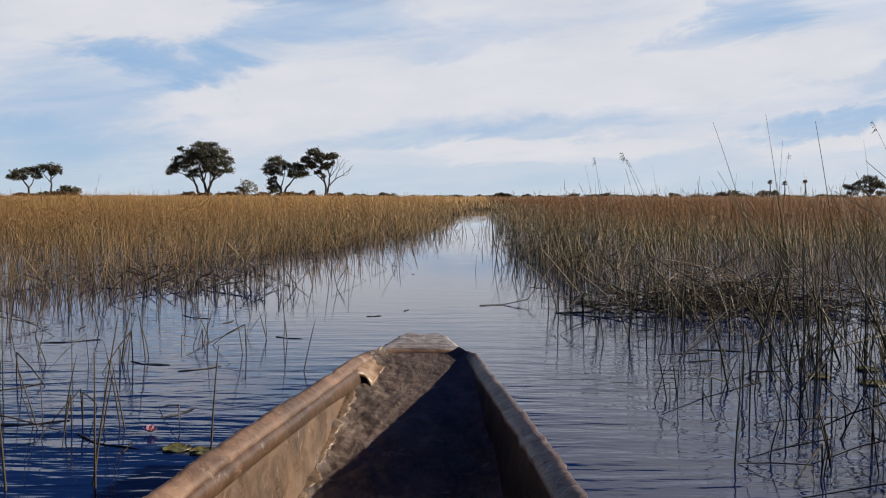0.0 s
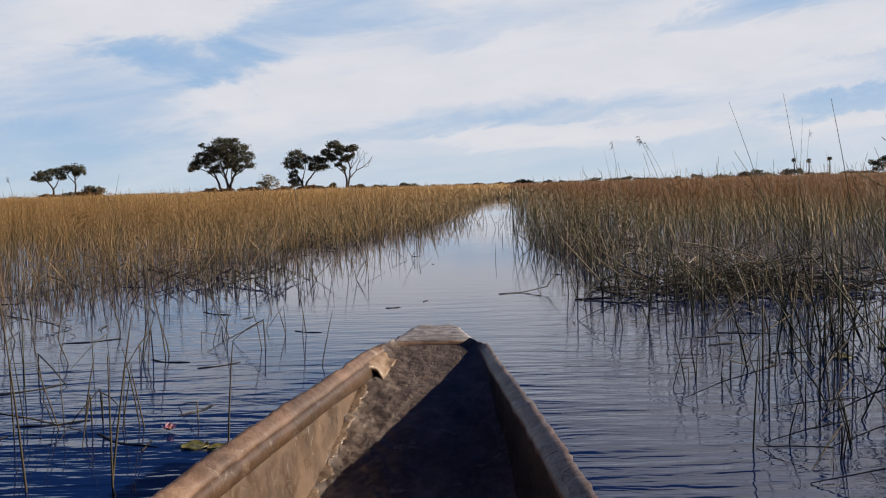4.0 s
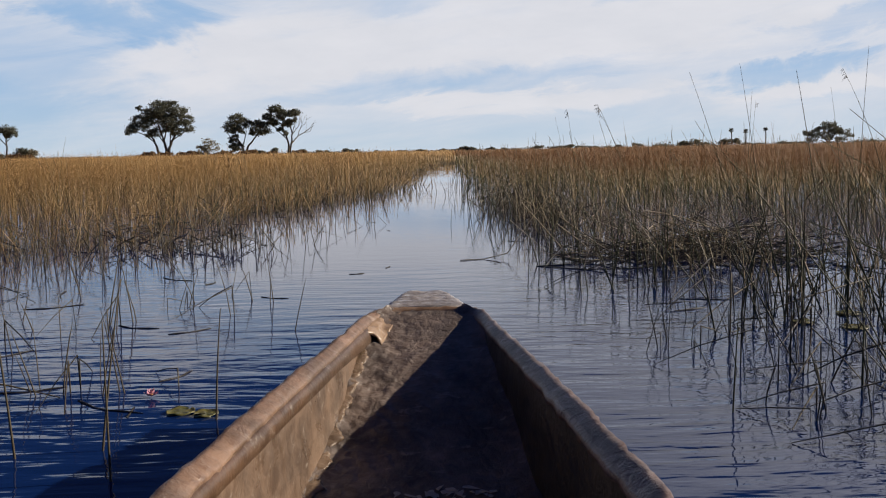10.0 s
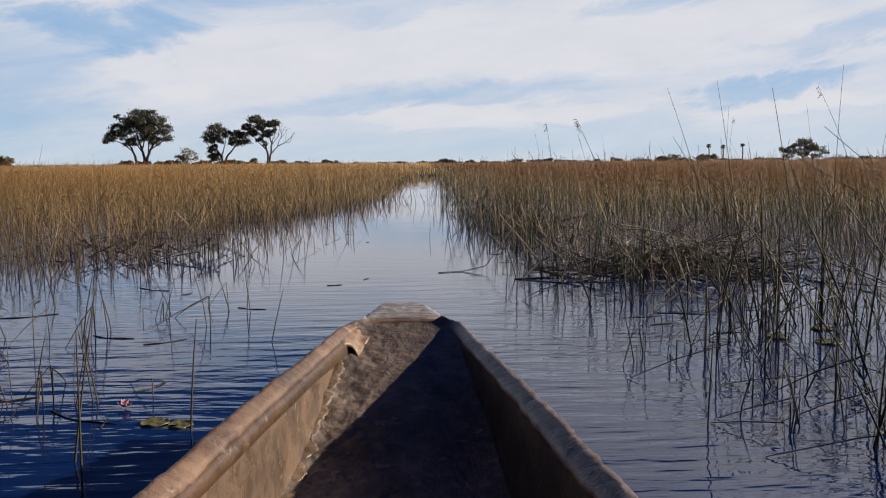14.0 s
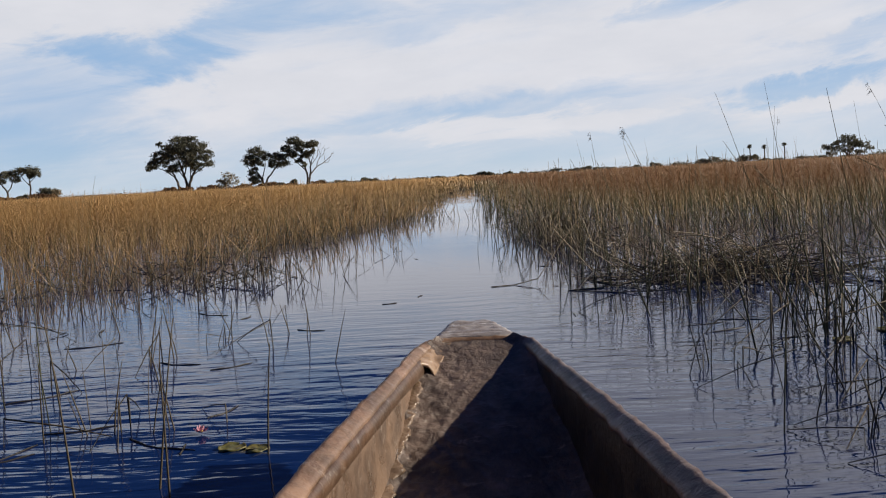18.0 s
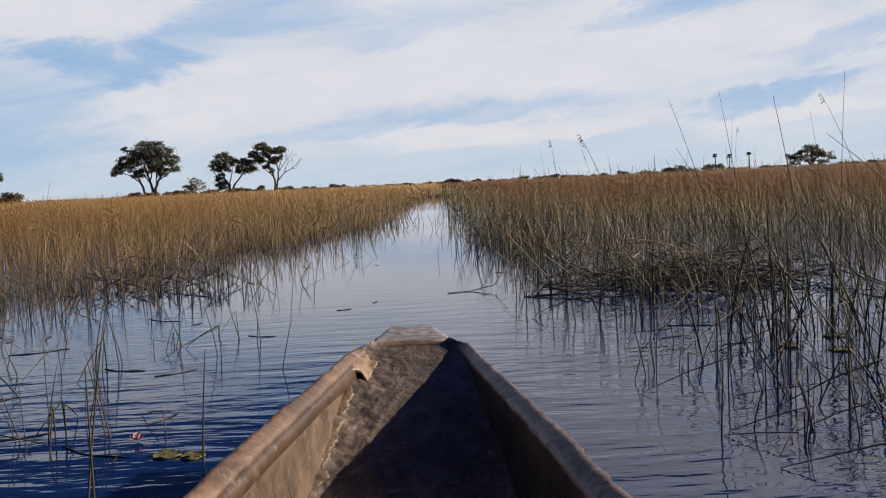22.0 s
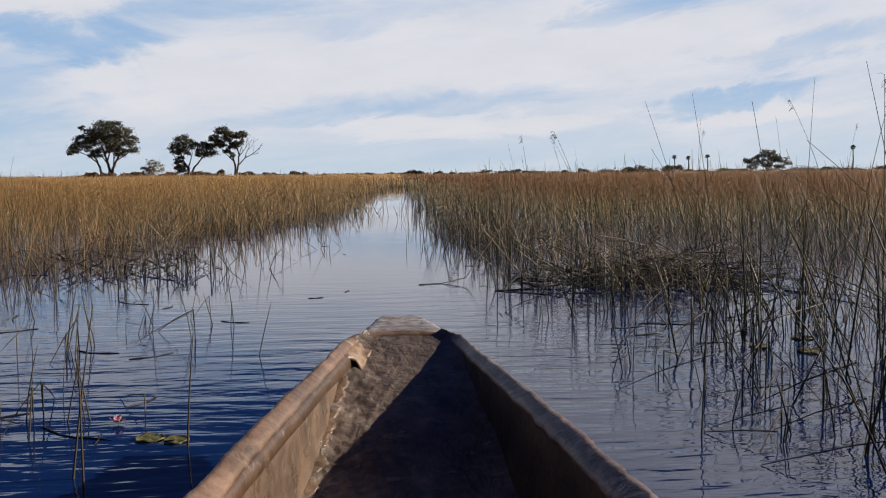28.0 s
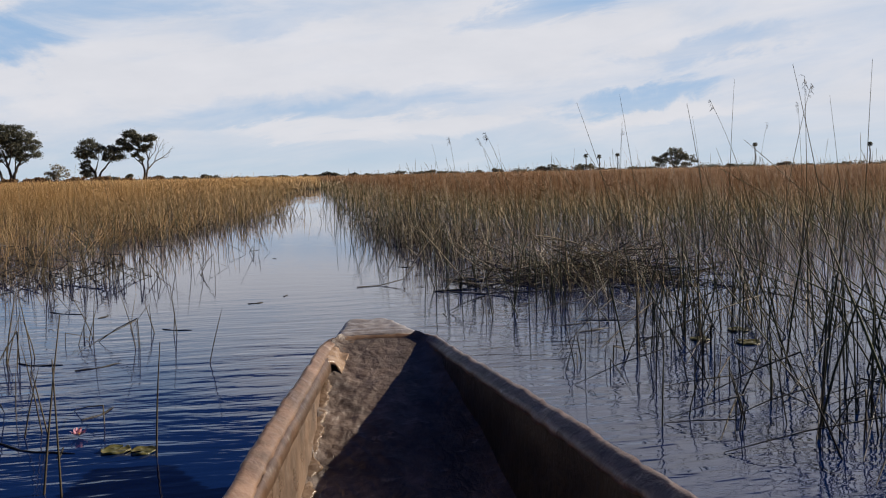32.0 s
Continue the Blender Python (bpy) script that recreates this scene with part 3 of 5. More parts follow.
            row = [(sgn * (w + 0.014), y, z0), (sgn * (w - d * 0.4), y, z0 - 0.002), (sgn * (w - d), y, z0 - 0.014 * hang), (sgn * (w - d), y, z0 - 0.031 * hang), (sgn * (w - d * 0.3), y, z0 - 0.040 * hang), (sgn * (w + 0.014), y, z0 - 0.040 * hang)]
            rows.append(row)
        part("inner_flange", loft("inner_flange", rows, FLANGE, True), rim, "smooth brown flange inside the rim, darkened as its shadow line")
    # moulded gusset that fills the port corner: it bridges rim and ramp, open underneath
    upper = []
    for i in range(33):
        u = i / 32
        ya, yb = 2.610 - 0.195 * u, 2.636 - 0.190 * u
        pa = Vector((-half_width(ya) + 0.022, ya, rim_z(ya) - 0.014 - 0.012 * u))
        pb = Vector((-0.074 - 0.042 * u, yb, floor_z(yb) - 0.003 + 0.010 * u))
        row, low = [], []
        for j in range(17):
            v = j / 16
            p = pa.lerp(pb, v)
            arch = math.sin(math.pi * v)
            out = arch * (0.009 * u * u - 0.006 * (1 - u)) + 0.007 * lump(p.x, p.y, p.z, 0.026, 3.0) + 0.002 * lump(p.x, p.y, p.z, 0.009, 7.0)
            p = p + Vector((0.45, -0.15, 0.88)) * out + Vector((0, 0.020 * arch * u * u, 0))
            curl = 0.008 * max(0.0, (u - 0.8) / 0.2) ** 2
            row.append((p.x, p.y, p.z - curl))
            low.append((p.x - 0.003, p.y + 0.002, p.z - 0.010))
        upper.append(row + low[::-1])
    part("corner_gusset", loft("corner_gusset", upper, GLOSS, True), bow_lip, "shiny moulded gusset in the bow corner with a dark hollow below")
    # shiny seam of resin where the port wall meets the ramp
    rows = []
    for i in range(341):
        y = 1.55 + 0.85 * i / 340
        w = (half_width(y) - inset(y)) * low_part(y)
        r0 = max(0.002, 0.007 + 0.010 * lump(0, y, 0, 0.045, 11.0) + 0.004 * lump(0, y, 0, 0.016, 12.0))
        row = []
        for j in range(8):
            a = 2 * math.pi * j / 8
            row.append((-w + 0.004 + 0.006 * lump(0, y, 1, 0.09, 13.0) + 2.2 * r0 * math.cos(a) + 0.004 * lump(a, y, 0, 0.02, 14.0), y, floor_z(y) + 0.012 + 0.6 * r0 * math.sin(a) + 0.005 * lump(a, y, 2, 0.02, 15.0)))
        rows.append(row[::-1])
    part("resin_seam", loft("resin_seam", rows, RESIN, True), root, "shiny bead of resin along the inner corner")
    # the flat nose ahead of the lip, ridged across
    rows = []
    for i in range(91):
        f = i / 90
        y = 2.650 + 0.32 * f
        w = (0.134 - 0.062 * f) * (1 - max(0.0, (f - 0.94) / 0.06) ** 3 * 0.2)
        row = []
        for j in range(25):
            u = -1 + j / 12
            x = u * w - 0.012 * f
            ridge = 0.0036 * math.sin((y + 0.018 * u * u + 0.012 * lump(x, y, 0, 0.07)) * 2 * math.pi / 0.056) + 0.002 * lump(x * 0.4, y, 0, 0.012, 2.0)
            row.append((x, y, 0.399 - 0.004 * f - 0.014 * abs(u) ** 12 + ridge))
        low = [(x * 0.92, y - 0.02, z - 0.09 + 0.05 * f) for x, y, z in reversed(row[::6])]
        rows.append(row + low)
    part("bow_deck", loft("bow_deck", rows, DECK, True), root, "grey wet ridged deck of the bow")
    return root


build_canoe()


def build_litter():
    """Pale flakes left on the canoe's floor."""
    for i in range(34):
        x, y = rng.uniform(-0.06, 0.16), rng.normal(1.85, 0.016)
        s, n = rng.uniform(0.006, 0.022), 6
        ang = sorted(rng.uniform(0, 2 * math.pi, n))
        vs = [(s * math.cos(a) * rng.uniform(0.5, 1.3), s * 0.5 * math.sin(a), 0.0) for a in ang]
        vs += [(px, py, 0.0015) for px, py, _ in vs]
        fs = [tuple(range(n))[::-1], tuple(range(n, 2 * n))] + [(k, (k + 1) % n, n + (k + 1) % n, n + k) for k in range(n)]
        ob = part("flake", mesh_of("flake", vs, fs, CHIP, False))
        ob.matrix_world = pose(x + CANOE_X, y, floor_z(y) + 0.006, rng.uniform(-12, 12), rng.uniform(-12, 12), rng.uniform(0, 360))
        tagged(ob, "pale dry flake lying on the canoe floor", "flake", "flakes on the canoe floor")


build_litter()


# ---- trees ----
def limb(points, r0, r1, sides=7):
    """Vertices and faces of one bent, tapered limb."""
    pts = [Vector(p) for p in points]
    fine = []
    for i in range(len(pts) - 1):
        for k in range(4):
            f = k / 4
            p = pts[i].lerp(pts[i + 1], f)
            p = p + Vector((noise.noise(p * 1.3), noise.noise(p * 1.3 + Vector((7, 0, 0))), 0)) * 0.16 * (1 if i + f > 0 else 0)
            fine.append(p)
    fine.append(pts[-1])
    n, vs, fs = len(fine), [], []
    for i, p in enumerate(fine):
        f = i / (n - 1)
        r = r0 + (r1 - r0) * f ** 0.8
        d = (fine[min(i + 1, n - 1)] - fine[max(i - 1, 0)]).normalized()
        u = d.cross(Vector((0.3, 1, 0.1))).normalized()
        v = d.cross(u)
        vs += [p + (u * math.cos(2 * math.pi * s / sides) + v * math.sin(2 * math.pi * s / sides)) * r for s in range(sides)]
    for i in range(n - 1):
        for s in range(sides):
            a, b = i * sides + s, i * sides + (s + 1) % sides
            fs.append((a, b, b + sides, a + sides))
    return vs, fs


def join_limbs(name, limbs, mat):
    vs, fs = [], []
    for points, r0, r1 in limbs:
        v, f = limb(points, r0, r1)
        fs += [tuple(i + len(vs) for i in q) for q in f]
        vs += v
    return mesh_of(name, vs, fs, mat)


def leaf_mass(name, clumps, leaves, size, mat, seed):
    """Leaves in uneven tufts that fill the clumps: (x, z, half width, half height), as deep as they are wide."""
    r = np.random.default_rng(seed)
    area = np.array([c[2] * c[3] for c in clumps])
    P = []
    for c, share in zip(clumps, area / area.sum()):
        tufts = max(6, int(44 * share * len(clumps) / 3))
        for _ in range(tufts):
            d = r.normal(size=3)
            d /= np.linalg.norm(d)
            d *= r.uniform(0.35, 1.0) ** 0.5
            depth = c[2] * 0.9
            centre = np.array([c[0] + d[0] * c[2], d[1] * depth, c[1] + d[2] * c[3]])
            k = max(6, int(leaves * share / tufts))
            spread = np.array([0.40, 0.40, 0.24]) * max(0.35, min(1.0, c[2] * 0.55))
            P.append(centre + r.normal(size=(k, 3)) * spread)
    P = np.concatenate(P)
    n = len(P)
    a = r.normal(size=(n, 3))
    a /= np.linalg.norm(a, axis=1, keepdims=True)
    b = np.cross(a, r.normal(size=(n, 3)))
    b /= np.linalg.norm(b, axis=1, keepdims=True)
    s = size * r.uniform(0.6, 1.4, (n, 1))
    V = np.stack([P - a * s, P + b * s * 0.55, P + a * s, P - b * s * 0.55], axis=1).reshape(-1, 3)
    F = np.arange(4 * n).reshape(n, 4)
    return mesh_of(name, V.tolist(), F.tolist(), mat, False)


def tree(name, label, az, dist, base, scale, trunks, boughs, clumps, leaves=5000, leaf=0.15, leaf_mat=None, bare=(), seed=1, category="tree", group=""):
    a = radians(az)
    root = tagged(new(name), label, category, group)
    root.matrix_world = pose(dist * math.sin(a), dist * math.cos(a), base, 0, 0, -az) @ Matrix.Scale(scale, 4)
    stems = [part("trunk", join_limbs("trunk", [t], BARK), root) for t in trunks]
    for b in boughs:
        part("bough", join_limbs("bough", [b], BARK), stems[0])
    for b in bare:
        part("bare_bough", join_limbs("bare_bough", [b], BARE), stems[-1], "leafless grey branch")
    part("crown", leaf_mass("crown", clumps, leaves, leaf, leaf_mat or LEAF, seed), root)
    return root


# broad tree with several stems from one foot
tree("broad_tree", "tall broad-crowned dark green tree with several trunks on an island", -16.8, 165, 0.9, 0.885,
     [([(-0.7, 0, -0.3), (-0.9, 0, 1.2), (-1.5, 0.3, 3.1), (-2.6, 0.2, 4.6)], 0.30, 0.12),
      ([(0.8, 0, -0.3), (0.6, 0.2, 1.4), (0.2, 0.1, 3.2), (-0.6, -0.2, 6.0)], 0.36, 0.14),
      ([(1.0, 0, -0.3), (1.3, -0.2, 1.6), (2.2, 0, 3.6), (3.4, 0.4, 5.2)], 0.34, 0.12)],
     [([(-1.3, 0.2, 2.6), (-3.0, 0.8, 4.0), (-5.0, 0.4, 4.9)], 0.14, 0.05), ([(0.3, 0, 3.0), (0.9, -1.0, 5.0), (1.0, -1.2, 8.0)], 0.16, 0.05),
      ([(1.9, 0, 3.0), (3.6, 0.3, 4.2), (5.0, 0.2, 5.0)], 0.13, 0.05), ([(0.4, 0.1, 2.2), (-0.6, 0.8, 4.0), (-1.8, 1.2, 6.2)], 0.14, 0.05),
      ([(1.4, -0.1, 2.0), (1.6, 0.9, 4.4), (2.4, 1.4, 7.0)], 0.14, 0.05)],
     [(-5.4, 5.0, 1.4, 0.75), (-3.6, 6.6, 1.6, 1.2), (-2.4, 5.0, 1.3, 0.7), (-3.4, 9.0, 1.0, 0.5), (-0.6, 9.0, 1.9, 1.3), (-1.0, 6.8, 1.7, 1.0),
      (1.3, 7.0, 2.0, 1.5), (3.2, 8.5, 1.7, 1.1), (4.8, 6.8, 1.3, 1.1), (4.5, 5.0, 1.5, 0.7), (2.4, 5.2, 1.2, 0.7), (2.3, 9.6, 1.3, 0.7),
      (0.3, 8.0, 2.0, 1.3), (-2.2, 7.7, 1.6, 1.1), (1.2, 5.6, 1.4, 0.8), (-4.4, 5.8, 1.3, 0.8), (3.4, 6.8, 1.6, 1.1), (0.2, 10.0, 1.4, 0.6), (-2.0, 4.2, 1.3, 0.6), (0.0, 4.9, 1.4, 0.7), (2.6, 4.3, 1.3, 0.6), (-5.8, 4.6, 1.0, 0.5)],
     leaves=19500, seed=3)
# lower tree with two masses
tree("spreading_tree", "dark green tree with a leaning trunk and two leaf masses", -12.2, 165, 1.0, 1.0,
     [([(0.3, 0, -0.3), (0.1, 0, 1.0), (-0.7, 0.2, 2.4), (-1.2, 0.1, 4.4)], 0.28, 0.10),
      ([(0.5, 0, -0.3), (0.9, 0.1, 1.3), (2.2, 0, 2.7), (3.0, 0.2, 3.8)], 0.22, 0.08)],
     [([(-0.4, 0.1, 1.8), (-1.8, 0.5, 2.6), (-2.4, 0.4, 3.8)], 0.12, 0.05), ([(0, 0, 1.2), (0.6, -0.6, 3.0), (0.8, -0.8, 4.4)], 0.12, 0.04)],
     [(-0.6, 5.9, 1.5, 0.8), (-2.0, 4.6, 1.2, 0.9), (-0.8, 4.2, 1.2, 0.8), (-1.4, 2.6, 0.9, 0.7), (-0.9, 1.2, 1.2, 0.7), (1.4, 4.9, 1.0, 0.6), (3.4, 5.2, 1.2, 0.7), (3.2, 4.1, 1.5, 0.9), (1.6, 3.6, 0.7, 0.5)],
     leaves=8000, seed=5)
# thin tree, leafless on one side
tree("half_bare_tree", "thin dark tree with bare grey branches on one side", -9.4, 165, 1.0, 1.0,
     [([(-0.2, 0, -0.3), (-0.2, 0, 1.4), (-0.5, 0.1, 3.0), (-1.4, 0.2, 5.2)], 0.24, 0.09),
      ([(0.0, 0, -0.3), (0.3, 0, 1.6), (0.5, 0.1, 3.4), (0.0, 0, 5.8)], 0.20, 0.08)],
     [([(-0.4, 0.1, 2.4), (-1.8, 0.4, 3.8), (-3.0, 0.3, 5.4)], 0.10, 0.04), ([(0.4, 0, 3.0), (1.0, 0.5, 4.6), (1.2, 0.6, 6.6)], 0.09, 0.03)],
     [(-3.6, 6.2, 0.9, 0.6), (-2.6, 5.4, 1.0, 0.6), (-2.1, 7.6, 1.2, 0.6), (-1.2, 6.6, 1.2, 0.8), (-0.4, 5.2, 0.9, 0.7), (0.8, 6.9, 1.1, 0.6), (-1.6, 4.2, 0.7, 0.4), (-0.8, 3.4, 0.6, 0.5), (0.7, 5.7, 0.8, 0.4)],
     leaves=6500, seed=8,
     bare=[([(0.2, 0, 1.5), (1.6, 0.1, 3.0), (2.9, 0, 3.7), (4.0, 0.1, 4.7)], 0.13, 0.03), ([(1.5, 0, 2.9), (2.0, 0.2, 4.4), (2.6, 0.2, 5.8)], 0.08, 0.02),
           ([(2.6, 0, 3.5), (3.6, 0.2, 3.7), (4.4, 0.1, 5.2)], 0.06, 0.02), ([(0.5, 0.1, 3.2), (1.6, 0, 4.6), (2.0, 0.1, 6.6)], 0.08, 0.02), ([(2.0, 0.2, 4.4), (2.8, 0.1, 5.0), (3.2, 0.2, 6.3)], 0.05, 0.015)]
     + [([(x, 0.1, z), (x + 0.45 * dx, 0.15, z + 0.5 * dz), (x + dx, 0.1, z + dz)], 0.035, 0.012)
        for x, z, dx, dz in [(1.6, 3.0, 0.4, 1.5), (2.9, 3.7, 0.2, 1.7), (3.4, 4.2, 1.1, 0.5), (2.3, 5.0, -0.5, 1.3), (2.6, 5.8, 0.5, 0.9), (3.0, 5.6, 0.9, 0.6), (1.6, 4.6, 0.7, 1.4), (2.0, 6.2, -0.5, 0.8), (3.9, 4.6, 0.7, 0.9), (1.8, 5.6, 0.7, 1.2), (4.2, 5.0, 0.6, 0.2), (1.2, 4.0, -0.3, 1.7)]])
# pair of smaller trees further off
tree("umbrella_tree", "small flat-crowned dark tree on a far rise", -26.3, 172, 0.8, 1.0,
     [([(0, 0, -0.3), (-0.1, 0, 1.4), (-0.8, 0.1, 2.6), (-1.4, 0.1, 3.4)], 0.2, 0.08)],
     [([(-0.1, 0, 1.3), (0.7, 0.2, 2.6), (1.0, 0.2, 3.6)], 0.12, 0.05)],
     [(-2.6, 3.2, 1.2, 0.4), (-1.4, 4.0, 1.4, 0.5), (0.2, 4.4, 1.2, 0.5), (1.0, 3.6, 1.0, 0.5), (-0.8, 3.2, 0.8, 0.4)], leaves=2600, seed=11)
tree("umbrella_tree", "slim high-crowned dark tree on a far rise", -25.2, 172, 0.8, 1.0,
     [([(0, 0, -0.3), (0.2, 0, 1.8), (0.1, 0.1, 3.2), (0.3, 0.1, 4.4)], 0.18, 0.07)],
     [([(0.1, 0, 2.4), (-0.8, 0.2, 3.6), (-1.2, 0.2, 4.4)], 0.09, 0.04), ([(0.1, 0, 2.8), (1.0, 0.2, 3.8)], 0.09, 0.04)],
     [(-1.2, 4.8, 1.1, 0.5), (0.4, 5.0, 1.3, 0.6), (1.3, 4.3, 0.8, 0.5), (0.2, 4.0, 0.7, 0.4)], leaves=2200, seed=12)
# flat tree far to the other side
tree("flat_tree", "wide flat-topped dark tree beyond the reeds", 22.3, 260, 0.1, 1.0,
     [([(0, 0, -0.3), (0.2, 0, 1.2), (-1.0, 0.2, 2.4), (-2.0, 0.2, 3.2)], 0.35, 0.12), ([(0.3, 0, -0.3), (0.6, 0, 1.4), (1.8, 0.2, 2.8)], 0.3, 0.1)],
     [([(0.2, 0, 1.0), (0.3, 0.5, 3.0), (0.4, 0.4, 4.4)], 0.18, 0.06)],
     [(-4.4, 3.4, 1.7, 0.8), (-2.6, 2.9, 1.6, 0.7), (-1.4, 4.2, 1.6, 0.9), (0.4, 5.2, 2.0, 0.8), (1.8, 4.2, 1.8, 0.9), (3.8, 3.4, 1.8, 0.8), (0.6, 3.4, 1.5, 0.7), (5.2, 2.6, 1.0, 0.5), (-3.6, 1.6, 1.4, 0.6), (3.0, 1.7, 1.6, 0.6), (0.2, 2.2, 1.4, 0.6)],
     leaves=4200, leaf=0.22, seed=14)


def bush(az, dist, base, w, h, seed, mat, label, group="far bushes"):
    r = random.Random(seed)
    clumps = [(r.uniform(-0.6, 0.6) * w, r.uniform(0.25, 0.75) * h, w * r.uniform(0.28, 0.45), h * r.uniform(0.2, 0.34)) for _ in range(6)]
    tree("bush", label, az, dist, base, 1.0,
         [([(-0.1, 0, -0.3), (0, 0, 0.2 * h), (-0.25 * w, 0.1, 0.6 * h)], 0.07, 0.03), ([(0.1, 0, -0.3), (0.1, 0, 0.2 * h), (0.25 * w, 0.1, 0.6 * h)], 0.07, 0.03)],
         [], clumps, leaves=int(500 + 260 * w), leaf=0.15 if dist < 200 else 0.24, leaf_mat=mat, seed=seed, category="bush", group=group)


DARK, PALE = "dark low bush on the far shore", "pale dry bush beside the island trees"
for i, (az, d, w, h, pale) in enumerate([
        (-14.35, 163, 2.3, 2.9, 1), (-13.2, 164, 1.0, 0.9, 0), (-11.2, 163, 1.1, 0.8, 0), (-10.35, 164, 0.9, 1.2, 0), (-8.7, 164, 0.9, 0.8, 0),
        (-24.4, 171, 1.6, 1.9, 0), (-23.8, 171, 1.2, 1.6, 1), (-25.6, 170, 1.0, 0.9, 0), (-17.6, 164, 0.8, 0.6, 0)]):
    bush(az, d, 0.8, w, h, 30 + i, LEAF_DRY if pale else LEAF, PALE if pale else DARK, "bushes on the islands")
UNDER_LABEL = "low reddish dry undergrowth at the foot of the island trees"
brush = random.Random(9)
for i in range(22):
    az = brush.uniform(-17.8, -7.6) if i < 15 else brush.uniform(-26.8, -23.4)
    bush(az, 162 + brush.uniform(-2, 3) + (8 if i >= 15 else 0), 0.75, brush.uniform(0.9, 1.9), brush.uniform(0.4, 0.9), 130 + i, UNDER, UNDER_LABEL, "undergrowth on the islands")
far = random.Random(21)
az, i = -7.5, 0
while az < 41:
    d = far.uniform(270, 360)
    big = far.random() ** 2.2
    if abs(az - 22.3) > 1.4:
        bush(az, d, 0.55, 1.0 + 2.4 * big + 1.0 * far.random(), 0.7 + (1.9 if az > 8 else 1.2) * big, 60 + i, LEAF, DARK)
    az += far.uniform(0.35, 1.5) if az > -2 else far.uniform(1.0, 2.4)
    i += 1


def treeline():
    """The low broken line of far scrub along the horizon."""
    r = random.Random(5)
    clumps = []
    for k in range(240):
        a = -44 + 96 * r.random()
        d, w = 420 + 160 * r.random(), r.uniform(1.5, 5.0)
        h = r.uniform(0.4, 1.1) * (1.5 if a > 5 else 0.8)
        clumps.append((radians(a), d, w, h))
    g = np.random.default_rng(6)
    V = []
    for a, d, w, h in clumps:
        n = int(26 * w)
        px, pz = g.normal(0, w * 0.45, n), 0.6 + np.abs(g.normal(0, h * 0.6, n))
        py = g.normal(0, 1.5, n)
        c = np.stack([d * math.sin(a) + px * math.cos(a) + py * math.sin(a), d * math.cos(a) - px * math.sin(a) + py * math.cos(a), pz], 1)
        u, v = g.normal(size=(n, 3)), g.normal(size=(n, 3))
        u *= 0.42 / np.linalg.norm(u, axis=1, keepdims=True)
        v *= 0.3 / np.linalg.norm(v, axis=1, keepdims=True)
        V.append(np.stack([c - u, c + v, c + u, c - v], 1).reshape(-1, 3))
    V = np.concatenate(V)
    F = np.arange(len(V)).reshape(-1, 4)
    tagged(part("far_scrub", mesh_of("far_scrub", V.tolist(), F.tolist(), LEAF, False)), "broken line of dark scrub along the horizon", "scrub", kind="stuff")


treeline()


def palm(az, dist, h, seed):
    """A far fan palm: a thin bare trunk and a round head of stiff fans."""
    r = random.Random(seed)
    root = tagged(new("palm_tree"), "slim far palm with a small round head", "palm", "palms on the horizon")
    a = radians(az)
    root.matrix_world = pose(dist * math.sin(a), dist * math.cos(a), 0.6, 0, 0, -az)
    part("trunk", join_limbs("trunk", [([(0, 0, -0.3), (0.1, 0, h * 0.5), (0.0, 0, h)], 0.2, 0.14)], BARK), root)
    for i in range(22):
        yaw, up = r.uniform(0, 360), r.uniform(-55, 85)
        vs, fs = [(0, 0, 0)], []
        for j in range(9):
            b = radians(-60 + 15 * j)
            l = 0.85 * r.uniform(0.75, 1.1)
            vs += [(l * math.cos(b), l * math.sin(b), 0.06 * (j % 2)), (0.55 * math.cos(b + 0.13), 0.55 * math.sin(b + 0.13), -0.05)]
        for j in range(8):
            fs += [(0, 1 + 2 * j, 2 + 2 * j), (0, 2 + 2 * j, 3 + 2 * j)]
        me = mesh_of("frond", vs, fs, LEAF, False)
        ob = part("frond", me, root)
        ob.matrix_basis = pose(0, 0, h, 0, -up, yaw)


for i, (az, h) in enumerate([(17.1, 4.6), (17.9, 4.2), (19.0, 4.5), (26.9, 6.6), (33.0, 5.8)]):
    palm(az, 290, h, 90 + i)


